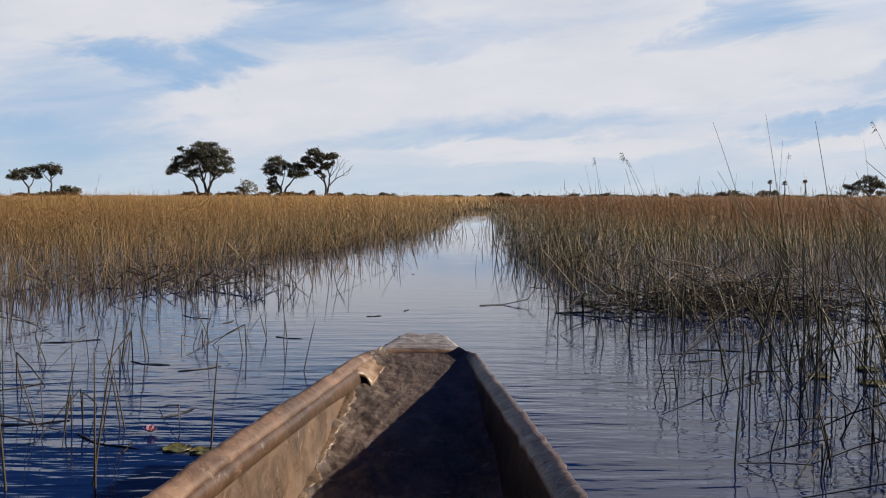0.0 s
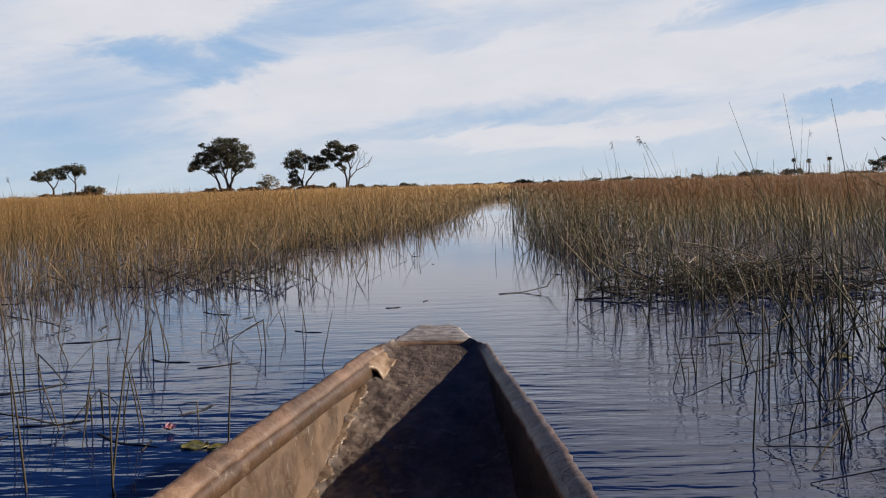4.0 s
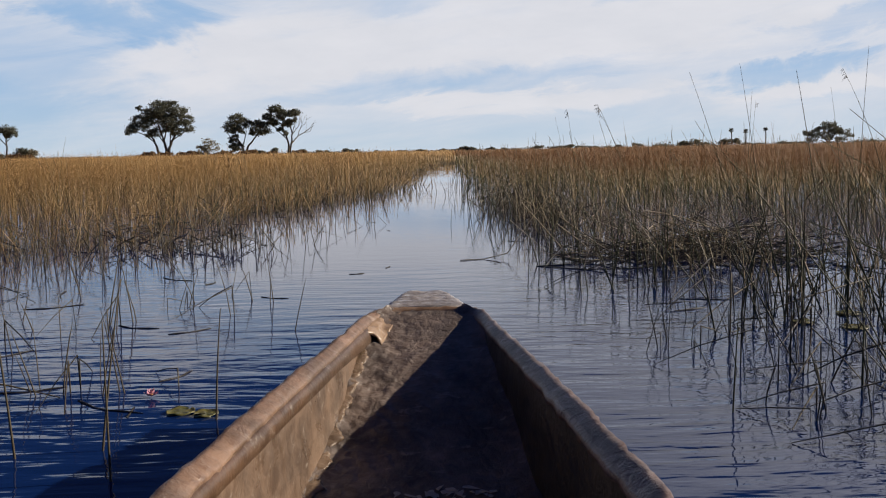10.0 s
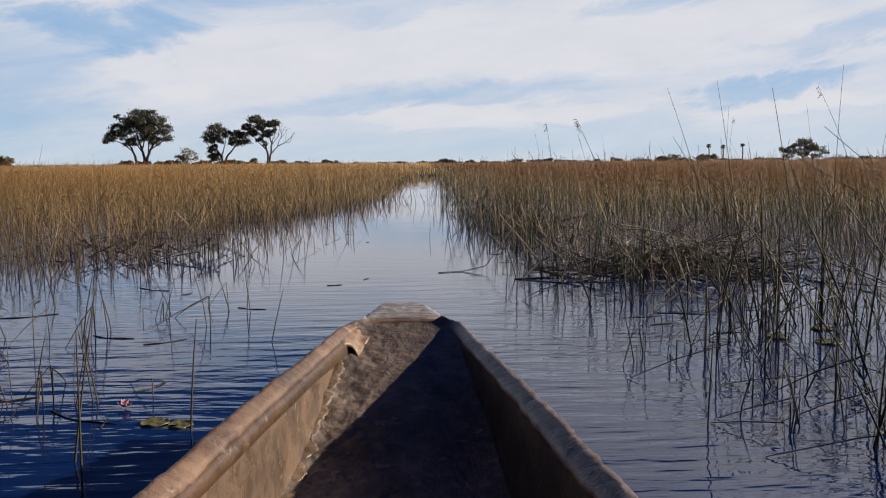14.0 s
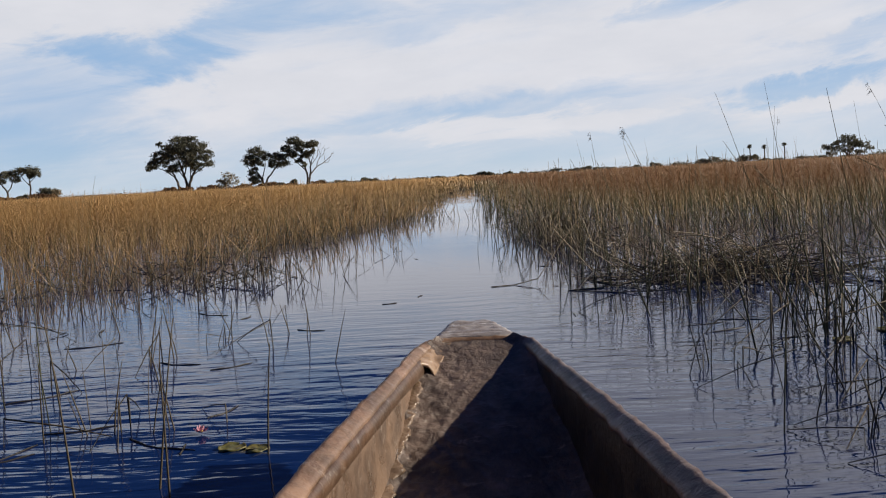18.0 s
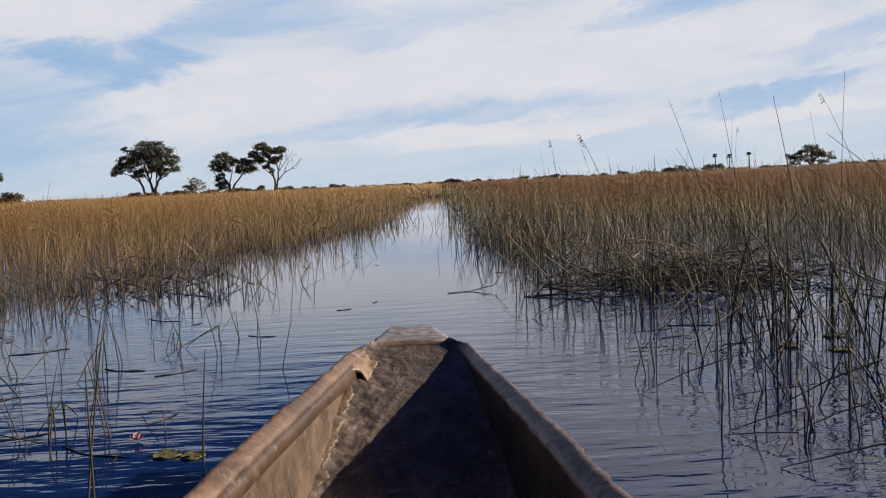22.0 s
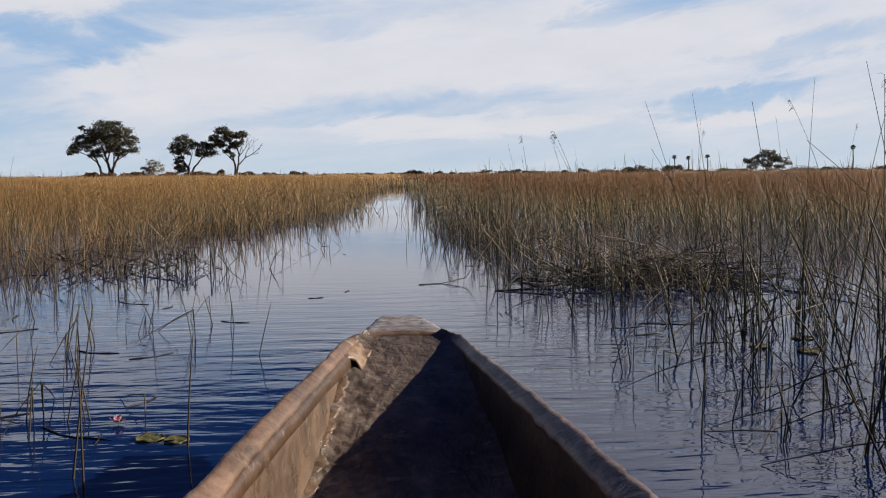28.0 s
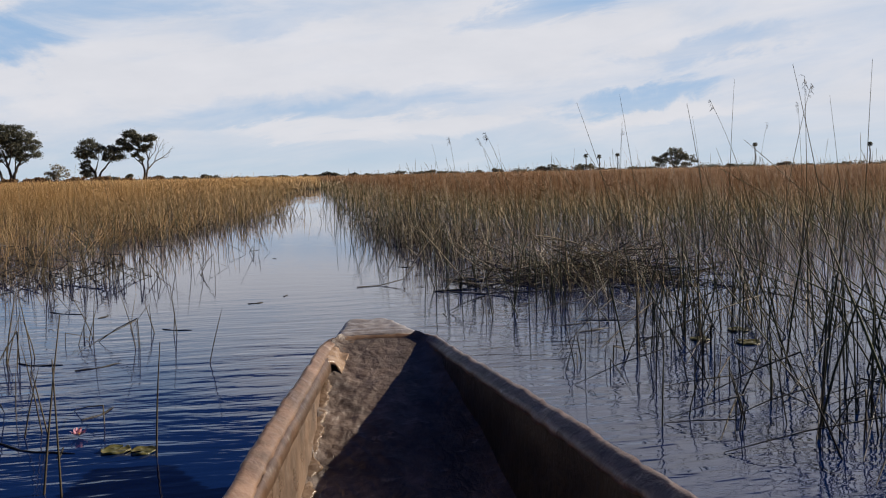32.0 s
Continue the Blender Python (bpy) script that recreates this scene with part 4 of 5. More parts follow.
# ---- reed beds ----
def reed_bed(name, near, far, rho, side, height, radius, sides, points, tap, label="", tops=0.0, singles=0, mat=None):
    x, y = scatter(near, far, rho * (1.6 if side < 0 else 1.0))
    inside = in_bed(x, y)
    edge = 1.6 if side < 0 else 2.8
    mat = mat or (REED_GOLD if side < 0 else REED_RUST)
    # both beds stand thin and open where the channel is wide, and close up further on
    d = np.hypot(x, y)
    open_by = np.interp(d, [4.0, 6.5, 9.0, 12.5], [0.25, 0.4, 0.7, 1.0]) if side < 0 else np.interp(d, [4.0, 7.0, 9.5, 12.0, 15.0], [0.10, 0.13, 0.21, 0.48, 1.0])
    keep = (inside > 0) & (rng.uniform(size=len(x)) < open_by * np.clip((0.14 if side < 0 else 0.30) + 0.74 * inside / edge + 0.30 * wavy(x, y, 2.6, 1.5), 0.15, 1)) & (inside < 26 + far * 0.5)
    middle = 0.5 * (left_bank(y) + right_bank(y))
    keep &= (x < middle) if side < 0 else (x >= middle)
    x, y, inside = x[keep], y[keep], inside[keep]
    n = len(x)
    tall = np.clip((0.36 + 0.22 * inside) if side < 0 else (0.60 + 0.25 * inside), 0.4, 1.0) * (1 + 0.07 * wavy(x, y, 0.9, 1.0) + 0.05 * wavy(x, y, 3.7, 3.0))
    h = height * tall * np.clip(rng.normal(0.97, 0.10, n), 0.5, 1.15)
    # a few stems stand well above the rest
    h *= np.where(rng.uniform(size=n) < 0.010, rng.uniform(1.12, 1.35, n), 1.0)
    lean = np.abs(rng.normal(0, 0.18 if side < 0 else 0.23, n))
    bend = np.abs(rng.normal(0, 0.10, n))
    flop = rng.uniform(size=n) < (0.08 if side < 0 else 0.15)
    lean = np.where(flop, rng.uniform(0.35, 0.85, n), lean)
    az = rng.uniform(0, 2 * np.pi, n)
    az = np.where(rng.uniform(size=n) < 0.45, rng.normal(2.7, 0.7, n), az)
    r = radius * rng.uniform(0.55, 1.25, n)
    tip = np.zeros(n, bool)
    if tops:
        # side shoots that fill out the upper half of the bed
        k = rng.integers(0, n, int(n * tops))
        k = k[rng.uniform(size=len(k)) < np.interp(np.hypot(x[k], y[k]), [6.0, 13.0], [0.15, 1.0])]
        ux, uy = x[k] + rng.normal(0, 0.05, len(k)), y[k] + rng.normal(0, 0.05, len(k))
        uh, ulean = np.minimum(h[k], height) * rng.uniform(0.82, 1.06, len(k)), np.abs(rng.normal(0, 0.2, len(k)))
        x, y, h, lean = np.append(x, ux), np.append(y, uy), np.append(h, uh), np.append(lean, ulean)
        az, bend = np.append(az, rng.uniform(0, 2 * np.pi, len(k))), np.append(bend, np.abs(rng.normal(0, 0.1, len(k))))
        r, tip = np.append(r, 0.62 * r[k]), np.append(tip, np.ones(len(k), bool))
    P = stem_paths(x, y, h, lean, az, bend, points)
    if tops:
        # a side shoot starts half way up
        low = stem_paths(x, y, h, lean, az, bend, tuple(0.5 + 0.5 * p for p in points))
        P[tip] = low[tip]
    R = taper(r, tap)
    if singles:
        # the nearest stems are reeds of their own
        d = np.where(tip, 99.0, np.hypot(x, y))
        first = np.argsort(d)[:singles]
        for i in first:
            ob = part("reed", tubes("reed", P[i:i + 1] - np.array([x[i], y[i], 0]), R[i:i + 1], mat, sides))
            ob.location = (x[i], y[i], 0)
            tagged(ob, "single %s reed stem standing in shallow water" % ("leaning" if lean[i] > 0.3 else "upright"), "reed", "reeds nearest the canoe")
        rest = np.ones(len(x), bool)
        rest[first] = False
        P, R = P[rest], R[rest]
    tagged(part(name, tubes(name, P, R, mat, sides)), label, "reeds", kind="stuff")


TALL = 0.86
SIX, FOUR, THREE = (0.0, 0.2, 0.4, 0.6, 0.8, 1.0), (0.0, 0.45, 0.8, 1.0), (0.0, 0.6, 1.0)
for side, word, close, mid in ((-1, "golden", 20, 13), (1, "brown", 26, 27)):
    reed_bed("near_reeds", 1.5, 9.0, close, side, TALL, 0.0036, 5, SIX, (1, 1, 0.95, 0.85, 0.6, 0.15), label="open stand of %s reeds in the shallow water" % word, tops=1.6, singles=140)
    reed_bed("reeds", 9.0, 22.0, mid, side, TALL, 0.0046, 3, FOUR, (1, 0.9, 0.6, 0.15), label="stand of %s reeds along the channel" % word, tops=3.0)
    reed_bed("far_reeds", 22.0, 55.0, 8, side, TALL, 0.0100, 3, FOUR, (1, 0.9, 0.6, 0.15), label="%s reed bed stretching away" % word, tops=1.6)
    reed_bed("distant_reeds", 55.0, 135.0, 3.2, side, TALL, 0.032, 3, THREE, (1, 0.8, 0.2), label="far %s reed bed below the horizon" % word)
reed_bed("green_reeds", 3.0, 16.0, 6, 1, 0.74, 0.0036, 4, FOUR, (1, 0.95, 0.7, 0.2), label="dark green reed stems standing among the brown ones", mat=GREEN)


def side_beds():
    """The beds go on beside and behind the canoe."""
    for side, mat, word in ((-1, REED_GOLD, "golden"), (1, REED_RUST, "brown")):
        n = 5200
        y = rng.uniform(-26.0, 5.0, n)
        near = np.interp(y, [-26.0, -8.0, 0.0, 5.0], [2.4, 3.4, 5.2, 6.5] if side < 0 else [2.2, 3.0, 4.6, 4.8])
        off = rng.uniform(0, 1, n) * 17.0
        x = side * (near + off + 0.4 * wavy(y, off, 1.1, 2.0))
        ok = np.abs(np.degrees(np.arctan2(x, y))) > 50
        x, y, off = x[ok], y[ok], off[ok]
        m = len(x)
        h = TALL * np.clip(0.5 + 0.3 * off, 0.5, 1) * np.clip(rng.normal(0.97, 0.1, m), 0.5, 1.2)
        P = stem_paths(x, y, h, np.abs(rng.normal(0, 0.18, m)), rng.uniform(0, 2 * np.pi, m), np.abs(rng.normal(0, 0.1, m)), FOUR)
        tagged(part("side_reeds", tubes("side_reeds", P, taper(0.006 * rng.uniform(0.6, 1.2, m)), mat)), "%s reed bed going on along the channel" % word, "reeds", kind="stuff")


side_beds()


def wisps(name, n, side, near, far, label):
    """Thin dry flower stalks that stick out above the bed."""
    d = near + (far - near) * rng.uniform(size=n * 4) ** 0.8
    th = np.radians(rng.uniform(-42, 42, n * 4))
    x, y = d * np.sin(th), d * np.cos(th)
    middle = 0.5 * (left_bank(y) + right_bank(y))
    ok = np.where((in_bed(x, y) > 0.6) & ((x < middle) if side < 0 else (x > middle)))[0][:n]
    x, y = x[ok], y[ok]
    m = len(x)
    h = rng.uniform(0.90, 1.18, m) if side > 0 else rng.uniform(0.9, 1.05, m)
    P = stem_paths(x, y, h, np.abs(rng.normal(0, 0.1, m)), rng.normal(2.8, 1.2, m), np.abs(rng.normal(0, 0.16, m)), (0.0, 0.4, 0.7, 0.85, 0.95, 1.0))
    r = 0.0016 + 0.00012 * np.hypot(x, y)
    tagged(part(name, tubes(name, P, taper(r, (1, 0.9, 0.7, 0.6, 0.9, 0.4)), DEAD)), label, "reeds", kind="stuff")


wisps("flower_stalks", 270, 1, 6, 34, "thin dry flower stalks rising above the brown bed")
wisps("flower_stalks", 160, -1, 9, 40, "thin dry flower stalks rising above the golden bed")


# ---- open-water stems, clumps and single reeds ----
def clump_thing(x, y, n, spread, h, lean, mat, label, name="reed_clump", group="reed clumps in the shallows", dead=0.15, rad=0.0052):
    """One tuft: upright stems, and some broken over into the water."""
    r = rng
    px, py = r.normal(0, spread, n), r.normal(0, spread * 0.8, n)
    hh = h * r.uniform(0.45, 1.1, n)
    P = stem_paths(px, py, hh, np.abs(r.normal(0, lean, n)), r.uniform(0, 2 * np.pi, n), np.abs(r.normal(0, 0.10, n)))
    root = tagged(new(name), label, "reeds", group)
    root.location = (x, y, 0)
    rr = taper(rad * r.uniform(0.7, 1.3, n), (1, 0.95, 0.7, 0.25))
    for i in range(n):
        part("stem", tubes("stem", P[i:i + 1], rr[i:i + 1], mat, 5), root)
    k = max(1, int(n * dead))
    a, length = r.uniform(0, 2 * np.pi, k), h * r.uniform(0.5, 1.1, k)
    up = h * r.uniform(0.15, 0.5, k)
    bx, by = r.normal(0, spread, k), r.normal(0, spread, k)
    B = np.stack([np.stack([bx, by, np.full(k, -0.05)], 1),
                  np.stack([bx + 0.10 * up * np.cos(a), by + 0.10 * up * np.sin(a), up], 1),
                  np.stack([bx + 0.55 * length * np.cos(a), by + 0.55 * length * np.sin(a), up * 0.55], 1),
                  np.stack([bx + length * np.cos(a), by + length * np.sin(a), np.full(k, 0.002)], 1)], 1)
    rr = taper(rad * r.uniform(0.8, 1.3, k), (1, 0.95, 0.9, 0.6))
    for i in range(k):
        part("broken_stem", tubes("broken_stem", B[i:i + 1], rr[i:i + 1], SOAKED if i % 2 else DEAD, 5), root, "broken dead stem bent into the water")
    return root


def shallows():
    """Thin stems in front of the beds, as one scatter each side."""
    for side in (-1, 1):
        x, y = scatter(2.6, 24.0, 34.0 if side < 0 else 26.0)
        inside = in_bed(x, y)
        reach = np.where(x < 0, 2.6, 0.95) + np.where(x < 0, 1.3, 0.45) * wavy(x, y, 0.8, 5.0)
        reach = np.minimum(reach, 0.3 * (right_bank(y) - left_bank(y)))
        w = np.clip(1 + inside / reach, 0, 1) ** 1.5 * np.clip(0.50 + 0.85 * wavy(x, y, 2.3, 4.0), 0, 1)
        w = w * (np.interp(y, [3.0, 5.0, 8.0], [0.22, 0.5, 1.0]) if side < 0 else 1.0)
        keep = (inside < 0.2) & (rng.uniform(size=len(x)) < w) & ((x < -0.42) | (x > 0.42) | (y > 3.4)) & ((x < 0.3) if side < 0 else (x >= 0.3))
        x, y = x[keep], y[keep]
        n = len(x)
        h = rng.uniform(0.12, 0.62, n) * np.clip(1.15 + inside[keep] * 0.25, 0.5, 1.1)
        P = stem_paths(x, y, h, np.abs(rng.normal(0, 0.24, n)), rng.uniform(0, 2 * np.pi, n), np.abs(rng.normal(0, 0.14, n)))
        rad = np.where(y > 9, 0.0036, 0.0023) * rng.uniform(0.7, 1.3, n)
        R = taper(rad, (1, 0.95, 0.7, 0.3))
        order = np.argsort(np.hypot(x, y))
        for i in order[:160]:
            ob = part("thin_reed", tubes("thin_reed", P[i:i + 1] - np.array([x[i], y[i], 0]), R[i:i + 1], REED_THIN, 5))
            ob.location = (x[i], y[i], 0)
            tagged(ob, "thin %s reed stem rising from open water" % ("short" if h[i] < 0.3 else "dark"), "reed", "thin reeds in open water")
        rest = order[160:]
        tagged(part("sparse_reeds", tubes("sparse_reeds", P[rest], R[rest], DEAD if side < 0 else REED_THIN)), "thin scattered %s reed stems rising from open water" % ("tan" if side < 0 else "dark"), "reeds", kind="stuff")


shallows()

# tufts that stand apart, close by
for x, y, n, sp, h in [(-2.05, 3.30, 18, 0.26, 0.44), (-1.75, 4.35, 12, 0.3, 0.36), (-2.7, 4.3, 14, 0.26, 0.46), (-3.1, 5.4, 18, 0.30, 0.52), (-2.3, 7.0, 16, 0.34, 0.46), (-1.5, 8.6, 12, 0.3, 0.40), (-1.0, 10.5, 9, 0.3, 0.36), (-3.4, 6.9, 20, 0.4, 0.5)]:
    clump_thing(x, y, n, sp, h, 0.30, DEAD if y > 4 else REED_THIN, "loose tuft of thin brown reeds in open water", dead=0.5, rad=0.0030)
for x, y, n, sp, h in [(-1.35, 3.35, 9, 0.14, 0.34), (-1.15, 5.2, 9, 0.2, 0.30)]:
    clump_thing(x, y, n, sp, h, 0.3, DEAD, "tangled tuft of thin grey broken reeds in open water", dead=0.5, rad=0.0026)
for x, y, n, sp, h in [(1.75, 3.0, 14, 0.2, 0.62), (2.15, 3.5, 24, 0.22, 0.78), (1.5, 4.3, 16, 0.2, 0.56), (1.95, 4.6, 26, 0.24, 0.72), (1.35, 5.6, 20, 0.2, 0.58), (1.1, 6.9, 18, 0.18, 0.5)]:
    clump_thing(x, y, n, sp, h, 0.24, REED_THIN, "tangled tuft of green-brown reeds in the shallows", dead=0.35, rad=0.0036)


for x, y, n, sp, h in [(1.12, 2.85, 7, 0.12, 0.26), (1.42, 2.6, 10, 0.15, 0.40), (1.34, 3.4, 12, 0.16, 0.36), (1.7, 2.65, 14, 0.16, 0.50), (1.1, 3.9, 7, 0.14, 0.28)]:
    clump_thing(x, y, n, sp, h, 0.36, SOAKED, "tangle of thin broken dark reeds beside the canoe", dead=0.6, rad=0.0028)


def tall_reed(x, y, h, lean, az, bend, head, rad=0.0042, mat=None, sheaths=()):
    """A single tall stalk; some carry a feathery or nodding head."""
    root = tagged(new("tall_reed"), "%s%s reed stalk%s" % ("thick green " if mat else "", "arching" if lean > 0.28 else "single tall", " with a feathery head" if head else " with a bare tip over the water"), "reed", "tall reeds above the bed")
    root.location = (x, y, 0)
    one = np.ones(1)
    pts = tuple(i / 9 for i in range(10))
    P = stem_paths(0 * one, 0 * one, h * one, lean * one, az * one, bend * one, pts)
    stalk = part("stalk", tubes("stalk", P, rad * (1 - 0.72 * np.array([pts])), mat or REED_THIN, 6 if mat else 5), root)
    for f in sheaths:
        # a torn dry sheath wrapped round the stalk
        i = int(f * 9)
        a, along = P[0, i] + (P[0, i + 1] - P[0, i]) * (f * 9 - i), P[0, i + 1] - P[0, i]
        along = along / np.linalg.norm(along)
        q = rng.normal(size=(14, 3))
        q /= np.linalg.norm(q, axis=1, keepdims=True)
        Q = np.stack([a + q * 0.004, a + q * 0.013 + along * 0.012, a + q * 0.010 + along * rng.uniform(0.018, 0.035, (14, 1))], 1)
        part("sheath", tubes("sheath", Q, np.tile([0.003, 0.0045, 0.0012], (14, 1)), SHEATH, 4), stalk, "torn orange-brown dry sheath")
    if head:
        tip = P[0, -1]
        k = 16
        d = rng.normal(size=(k, 3)) * np.array([0.42, 0.42, 0.45]) + np.array([math.cos(az), math.sin(az), -0.1]) * 0.8
        d /= np.linalg.norm(d, axis=1, keepdims=True)
        l = rng.uniform(0.018, 0.05, k)[:, None]
        a = tip - (tip - P[0, -2]) * rng.uniform(0, 0.6, (k, 1))
        Q = np.stack([a, a + d * l * 0.6, a + d * l - np.array([0, 0, 0.012])], 1)
        part("seed_head", tubes("seed_head", Q, np.tile([0.001, 0.0017, 0.0007], (k, 1)), SEED, 3), stalk)


for x, y, h, lean, az, bend, head in [
        (1.95, 4.6, 1.22, 0.10, 2.6, 0.05, 0), (2.6, 4.5, 1.42, 0.16, 2.9, 0.04, 0), (2.9, 5.4, 1.45, 0.05, 1.2, 0.10, 1), (3.1, 6.2, 1.5, 0.12, 0.4, 0.14, 1),
        (3.4, 5.6, 1.55, 0.02, 0.4, 0.03, 0), (2.2, 6.6, 1.42, 0.24, 2.9, 0.06, 0), (2.6, 7.4, 1.5, 0.12, 2.9, 0.03, 0), (3.4, 7.6, 1.62, 0.02, 0.0, 0.02, 0), (1.7, 8.0, 1.25, 0.06, 3.0, 0.22, 1),
        (4.0, 8.2, 1.55, 0.08, 3.0, 0.22, 1), (4.3, 7.2, 1.45, 0.10, 3.0, 0.02, 0), (1.55, 10.5, 1.3, 0.05, 2.2, 0.1, 1), (2.4, 11.5, 1.35, 0.1, 2.9, 0.24, 1), (3.6, 11.0, 1.5, 0.03, 0.8, 0.04, 0),
        (5.0, 11.6, 1.55, 0.06, 2.9, 0.05, 0), (5.6, 10.2, 1.6, 0.03, 2.0, 0.03, 1), (1.7, 3.3, 1.05, 0.55, 2.85, 0.10, 0), (1.5, 5.0, 0.95, 0.6, 3.0, 0.12, 0), (4.6, 14.0, 1.5, 0.04, 0.5, 0.05, 1),
        (2.0, 14.5, 1.35, 0.12, 2.9, 0.06, 0), (6.5, 13.2, 1.55, 0.05, 0.5, 0.15, 1), (-4.4, 10.5, 1.1, 0.05, 0.3, 0.1, 0), (-6.2, 12.0, 1.15, 0.08, 2.9, 0.1, 1), (-3.6, 14.0, 1.12, 0.04, 0.5, 0.05, 0),
        (2.5, 3.5, 1.25, 0.46, 2.75, 0.24, 0), (2.2, 4.3, 1.1, 0.56, 3.0, 0.22, 0), (1.9, 5.6, 1.05, 0.5, 2.9, 0.2, 0)]:
    tall_reed(x, y, h, lean, az, bend, head)

# arching stems that lean out of the starboard bed over the water
for i in range(46):
    y = 2.8 + 8.0 * rng.uniform() ** 1.4
    x = float(right_bank(y)) + rng.uniform(-0.5, 0.5)
    tall_reed(x, y, rng.uniform(0.6, 1.15), rng.uniform(0.3, 0.75), rng.normal(2.9, 0.5), rng.uniform(0.02, 0.3), 0, rng.uniform(0.003, 0.0048))

# long thin stems that slant across the water towards the channel
for i in range(60):
    y = 2.5 + 4.5 * rng.uniform()
    x = 0.46 * y + rng.uniform(0.0, 1.0) * (0.35 + 0.35 * y)
    tall_reed(x, y, rng.uniform(0.45, 1.0), rng.uniform(0.18, 0.6), rng.normal(2.95, 0.6), rng.uniform(0.0, 0.15), 0, rng.uniform(0.0022, 0.0036))
# thick green stems bowed over the water from the bed
for x, y, h, lean, az, bend, rad in [(2.3, 2.75, 1.15, 0.62, 2.72, 0.36, 0.0064), (2.0, 2.45, 0.90, 0.60, 2.5, 0.22, 0.0056), (2.6, 3.4, 1.30, 0.5, 2.85, 0.36, 0.0052), (1.62, 2.55, 0.78, 0.35, 2.3, 0.05, 0.0070)]:
    tall_reed(x, y, h, lean, az, bend, 0, rad, GREEN, (0.34, 0.42) if y < 2.5 else ())

# dry pale stalks standing close on the port side
for x, y, h, lean, az in [(-0.86, 2.35, 0.42, 0.12, 1.9), (-0.98, 2.6, 0.5, 0.2, 1.2), (-1.2, 2.55, 0.55, 0.1, 2.6), (-0.72, 2.9, 0.36, 0.05, 0.8)]:
    root = tagged(new("dry_reed"), "single pale yellow reed stalk standing in the water", "reed", "dry stalks beside the canoe")
    root.location = (x, y, 0)
    P = stem_paths(np.zeros(1), np.zeros(1), h * np.ones(1), lean * np.ones(1), az * np.ones(1), 0.05 * np.ones(1), tuple(i / 7 for i in range(8)))
    part("stalk", tubes("stalk", P, 0.0038 * (1 - 0.6 * np.linspace(0, 1, 8)[None]), DEAD, 6), root)


def dead_heap(x, y, n, rx, ry, h, label, mat, run=0.25):
    """A mat of fallen stems, piled crosswise."""
    a = rng.normal(run, 0.55, n) + np.where(rng.uniform(size=n) < 0.3, rng.uniform(0, np.pi, n), 0)
    l = rng.uniform(0.3, 1.0, n)
    cx, cy = rng.normal(0, rx, n), rng.normal(0, ry, n)
    top = h * np.exp(-(cx / rx) ** 2 / 2 - (cy / ry) ** 2 / 2) * rng.uniform(0, 1, n)
    tilt = rng.normal(0, 0.42, n)
    t = np.linspace(-0.5, 0.5, 5)[None]
    sag = rng.uniform(-0.10, 0.03, n)[:, None] * (1 - (2 * t) ** 2)
    P = np.stack([cx[:, None] + np.cos(a)[:, None] * l[:, None] * t, cy[:, None] + np.sin(a)[:, None] * l[:, None] * t,
                  np.maximum(0.004, top[:, None] + tilt[:, None] * l[:, None] * t - sag * 0.6)], -1)
    root = tagged(part("fallen_reeds", tubes("fallen_reeds", P, taper(0.003 * rng.uniform(0.7, 1.5, n), (1, 1, 1, 0.9, 0.6)), mat, 4)), label, "dead reeds", kind="stuff")
    root.location = (x, y, 0)


# reeds broken over in a heap before the golden bed
clump_thing(-2.25, 8.4, 22, 0.30, 0.42, 0.5, DEAD, "heap of broken tan reeds before the golden bed", name="broken_reeds", group="heaps of broken reeds", dead=1.8, rad=0.0046)
clump_thing(-3.0, 8.9, 16, 0.26, 0.38, 0.5, DEAD, "heap of broken tan reeds before the golden bed", name="broken_reeds", group="heaps of broken reeds", dead=1.5, rad=0.0044)
clump_thing(1.95, 7.6, 16, 0.26, 0.36, 0.6, DEAD, "heap of broken grey-brown reeds before the brown bed", name="broken_reeds", group="heaps of broken reeds", dead=1.8, rad=0.004)

# close stands where the bank turns
for x, y, n, sp, h in [(1.4, 11.2, 22, 0.2, 0.52), (1.3, 12.6, 26, 0.22, 0.58), (1.35, 14.2, 30, 0.24, 0.66), (1.5, 16.4, 30, 0.24, 0.70)]:
    clump_thing(x, y, n, sp, h, 0.3, DEAD, "thick stand of leaning grey-brown reeds at the channel edge", group="stands at the channel edge", dead=0.5, rad=0.0044)

dead_heap(2.9, 8.2, 36, 0.36, 0.30, 0.16, "matted heap of fallen grey reeds at the edge of the bed", DEAD)
# a broad mat of broken stems where the brown bed begins
dead_heap(1.95, 7.1, 85, 0.50, 0.30, 0.14, "broad mat of dark soaked reeds in the shallows", SOAKED, -0.35)
dead_heap(1.85, 7.0, 130, 0.48, 0.30, 0.28, "broad heap of tan broken reeds on the dark mat", DEAD, -0.35)


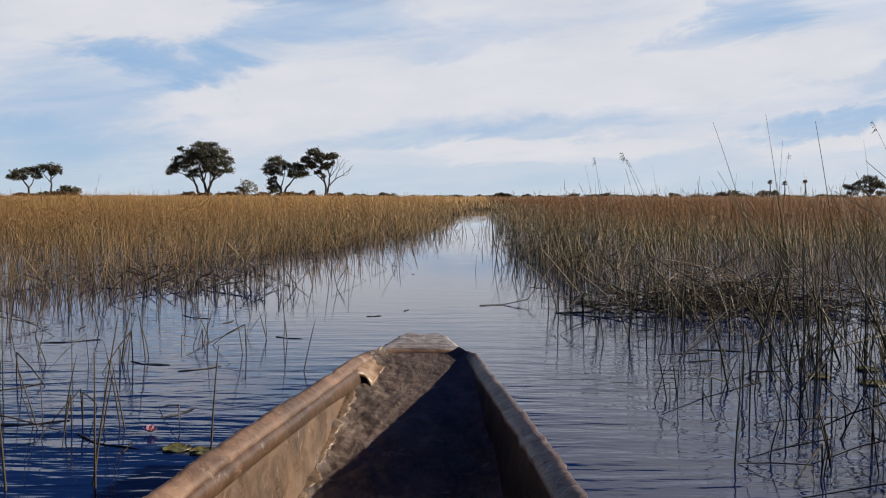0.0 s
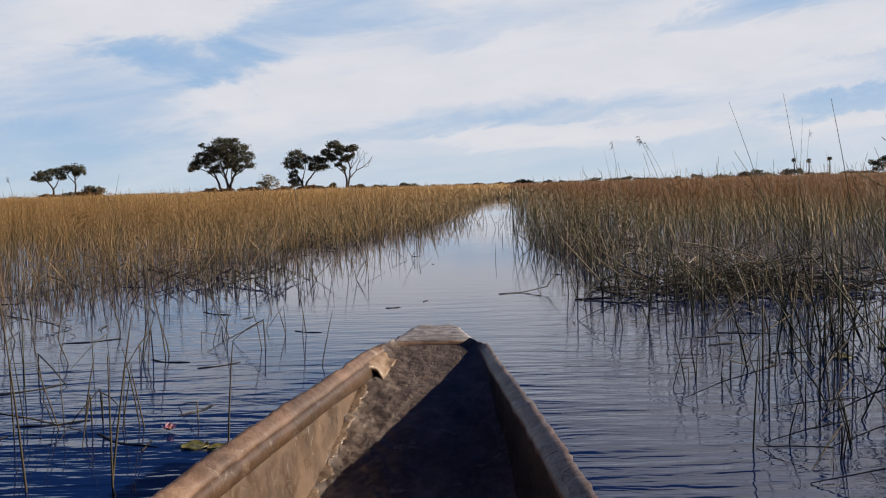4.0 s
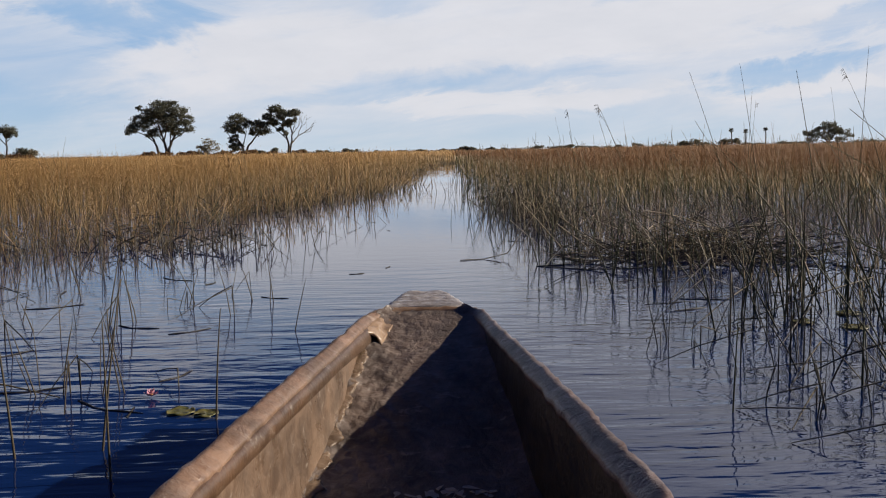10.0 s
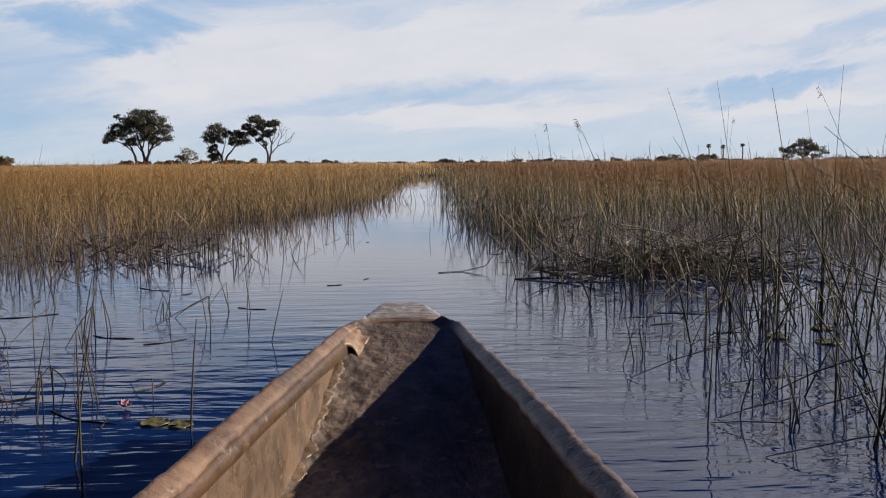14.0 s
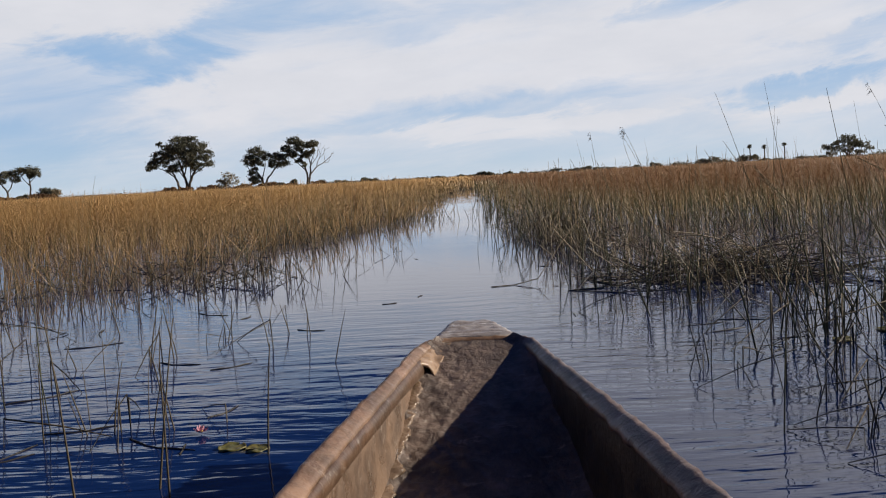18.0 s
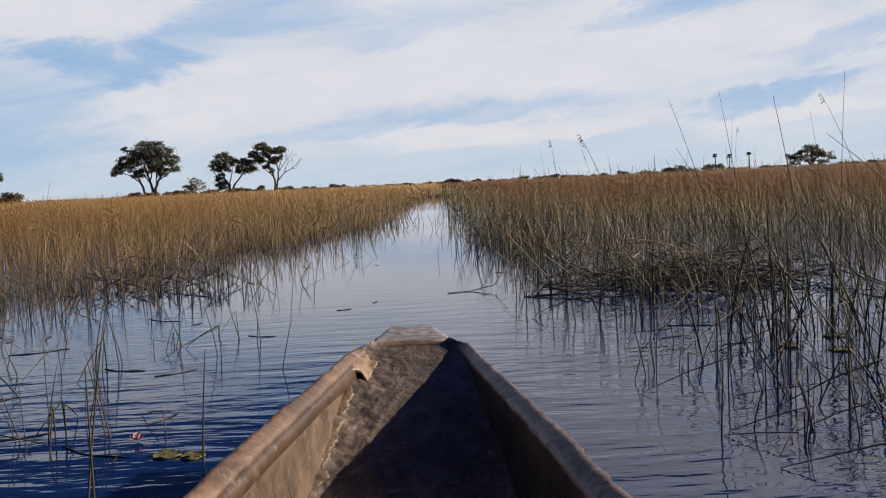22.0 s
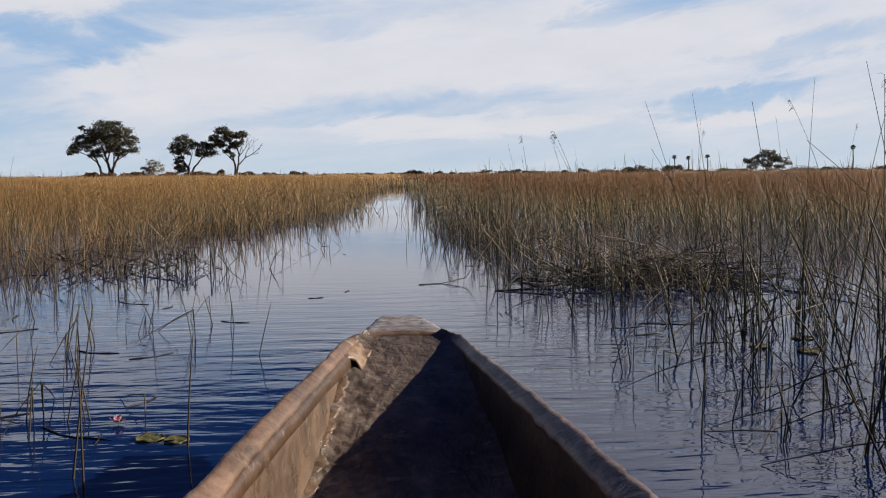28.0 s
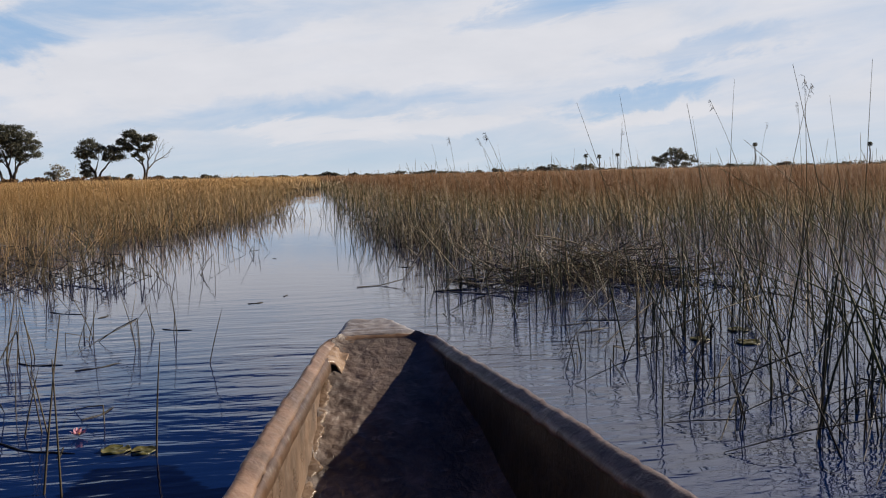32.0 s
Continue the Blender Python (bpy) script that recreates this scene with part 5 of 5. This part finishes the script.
def bank_mat(name, y0, y1, n, bank, out, label, mat):
    """Dead stems matted along the foot of a bed."""
    y = rng.uniform(y0, y1, n)
    x = bank(y) + out * rng.normal(0.30, 0.26, n)
    run = np.arctan2(np.ones(n), (bank(y + 0.5) - bank(y - 0.5))) + rng.normal(0, 0.7, n)
    l = rng.uniform(0.2, 0.8, n)
    t = np.linspace(-0.5, 0.5, 5)[None]
    base, tilt = np.abs(rng.normal(0, 0.07, n)), rng.normal(0, 0.3, n)
    z = np.maximum(0.002, base[:, None] + tilt[:, None] * l[:, None] * t + 0.1 * (1 - (2 * t) ** 2) * l[:, None] * rng.uniform(0, 1, n)[:, None])
    P = np.stack([x[:, None] + np.cos(run)[:, None] * l[:, None] * t, y[:, None] + np.sin(run)[:, None] * l[:, None] * t, z], -1)
    tagged(part(name, tubes(name, P, taper(0.0034 * rng.uniform(0.7, 1.5, n), (0.8, 1, 1, 0.9, 0.5)), mat, 4)), label, "dead reeds", kind="stuff")


bank_mat("matted_reeds", 9.5, 21.0, 150, right_bank, 1.0, "dark matted dead reeds along the foot of the brown bed", SOAKED)
bank_mat("matted_reeds", 8.0, 16.0, 110, right_bank, 1.0, "tan broken reeds fallen along the foot of the brown bed", DEAD)
bank_mat("matted_reeds", 8.0, 20.0, 160, left_bank, -1.0, "dark broken reeds lying along the foot of the golden bed", SOAKED)


def bank_fringe(n, y0, y1, bank, out, mat, label, wide=0.45):
    """Short stems that lean every way where a bed thins out into the water."""
    y = y0 + (y1 - y0) * rng.uniform(size=n) ** 1.3
    x = bank(y) + out * (rng.normal(-0.5, 1.0, n) * wide + 0.8 * wide * wavy(y, y, 1.9, 3.0))
    h = rng.uniform(0.14, 0.58, n)
    P = stem_paths(x, y, h, np.abs(rng.normal(0.15, 0.32, n)).clip(0, 0.9), rng.uniform(0, 2 * np.pi, n), np.abs(rng.normal(0, 0.16, n)))
    rad = (0.0022 + 0.00016 * y) * rng.uniform(0.7, 1.3, n)
    tagged(part("reed_fringe", tubes("reed_fringe", P, taper(rad, (1, 0.95, 0.7, 0.3)), mat, 3)), label, "reeds", kind="stuff")


bank_fringe(1100, 6.0, 24.0, left_bank, -1.0, REED_GOLD, "ragged fringe of short pale reeds before the golden bed")
bank_fringe(420, 4.5, 14.0, right_bank, 1.0, DEAD, "ragged fringe of short leaning reeds before the brown bed", 0.2)


def floating_stem(x, y, l, a, rad=0.004, kink=0.0):
    t = np.linspace(-0.5, 0.5, 6)
    side = kink * np.abs(t)
    P = np.stack([np.cos(a) * l * t - np.sin(a) * side * l, np.sin(a) * l * t + np.cos(a) * side * l, 0.001 + 0.0015 * np.sin(t * 9 + x)], -1)[None]
    ob = part("floating_reed", tubes("floating_reed", P, rad * np.array([[0.6, 1, 1, 1, 0.9, 0.5]]), SOAKED, 6))
    ob.location = (x, y, 0)
    tagged(ob, "dead reed stem lying flat on the water", "reed", "stems afloat")


for i in range(48):
    left = i % 5 < 1
    y = 2.4 + 9.0 * rng.uniform() ** 1.6
    x = rng.uniform(-2.6, -0.55) if left else rng.uniform(0.5, 1.0) * max(0.9, float(right_bank(y)) * 1.05)
    if y > 4 and rng.uniform() < 0.06:
        x = rng.uniform(-0.6, 0.7)
    floating_stem(x, y, rng.uniform(0.08, 0.34), rng.normal(0.0, 0.8), rng.uniform(0.0025, 0.005), rng.choice([0, 0, 0.15, 0.35]))


# dark soaked stems lying among the port tufts
for x, y, l, a in [(-1.15, 3.05, 0.52, 0.05), (-1.0, 3.5, 0.3, 0.0), (-1.62, 2.95, 0.34, 0.25), (-1.5, 3.3, 0.4, -0.3), (-1.2, 4.4, 0.34, 0.1), (-1.9, 3.9, 0.5, -0.15), (-2.2, 5.2, 0.5, 0.1), (-1.0, 5.4, 0.3, 0.2), (-1.85, 6.3, 0.5, 0.0)]:
    floating_stem(x, y, l * 0.65, a + rng.normal(0, 0.5), 0.0036, 0.25)


# dark broken bits along the foot of the port bed
for i in range(26):
    y = rng.uniform(7.0, 17.0)
    x = float(left_bank(y)) + rng.normal(0.25, 0.45)
    floating_stem(x, y, rng.uniform(0.08, 0.34), rng.normal(0.0, 0.9), rng.uniform(0.003, 0.0055), rng.choice([0, 0.3, 0.6]))


def water_lily(x, y):
    """A small open flower on the water."""
    root = tagged(new("water_lily"), "small pink water lily open on the water", "flower")
    root.location = (x, y, 0.004)
    for ring, count, tilt, size in ((0, 8, 24, 0.034), (1, 7, 52, 0.027)):
        for i in range(count):
            vs = [(0, 0, 0), (0.45, -0.20, 0.02), (0.45, 0.20, 0.02), (0.8, -0.14, 0.07), (0.8, 0.14, 0.07), (1.0, 0, 0.12), (0.5, 0, -0.03)]
            fs = [(0, 1, 6), (0, 6, 2), (1, 3, 6), (6, 4, 2), (3, 5, 6), (6, 5, 4)]
            ob = part("petal", mesh_of("petal", [(a * size, b * size, c * size) for a, b, c in vs], fs, PETAL), root)
            ob.matrix_basis = pose(0, 0, 0.004 * ring, 0, -tilt, 360 * i / count + 22 * ring)
    a = np.linspace(0, 2 * np.pi, 13)[:-1]
    S = np.stack([np.zeros((12, 3)), np.stack([0.006 * np.cos(a), 0.006 * np.sin(a), np.full(12, 0.016)], 1)], 1)
    part("stamens", tubes("stamens", S, np.full((12, 2), 0.0016), STAMEN, 4), root)


water_lily(-1.02, 3.2)


def lily_pad(x, y, r, turn):
    vs, fs, n = [(0, 0, 0.004)], [], 30
    for ring, z in ((0.5, 0.004), (0.93, 0.004), (1.0, 0.008), (1.0, 0.002)):
        for i in range(n):
            a = radians(12 + 336 * i / (n - 1))
            k = r * ring * (1 + 0.05 * math.sin(3 * a + x) + 0.02 * math.sin(9 * a))
            vs.append((k * math.cos(a), k * math.sin(a), z + 0.002 * math.sin(5 * a + y)))
    fs += [(0, 1 + i, 2 + i) for i in range(n - 1)]
    for j in range(3):
        p, q = 1 + j * n, 1 + (j + 1) * n
        fs += [(p + i, q + i, q + i + 1, p + i + 1) for i in range(n - 1)]
    ob = part("lily_pad", mesh_of("lily_pad", vs, fs, PAD))
    ob.matrix_world = pose(x, y, 0, 0, 0, turn)
    tagged(ob, "yellow-green lily pad lying flat on the water", "lily pad", "lily pads")


for x, y, r, turn in [(-0.86, 3.0, 0.046, 60), (-0.77, 2.97, 0.040, 210), (1.72, 4.35, 0.052, 20), (1.90, 4.20, 0.060, 140), (2.02, 4.55, 0.058, 250)]:
    lily_pad(x, y, r, turn)
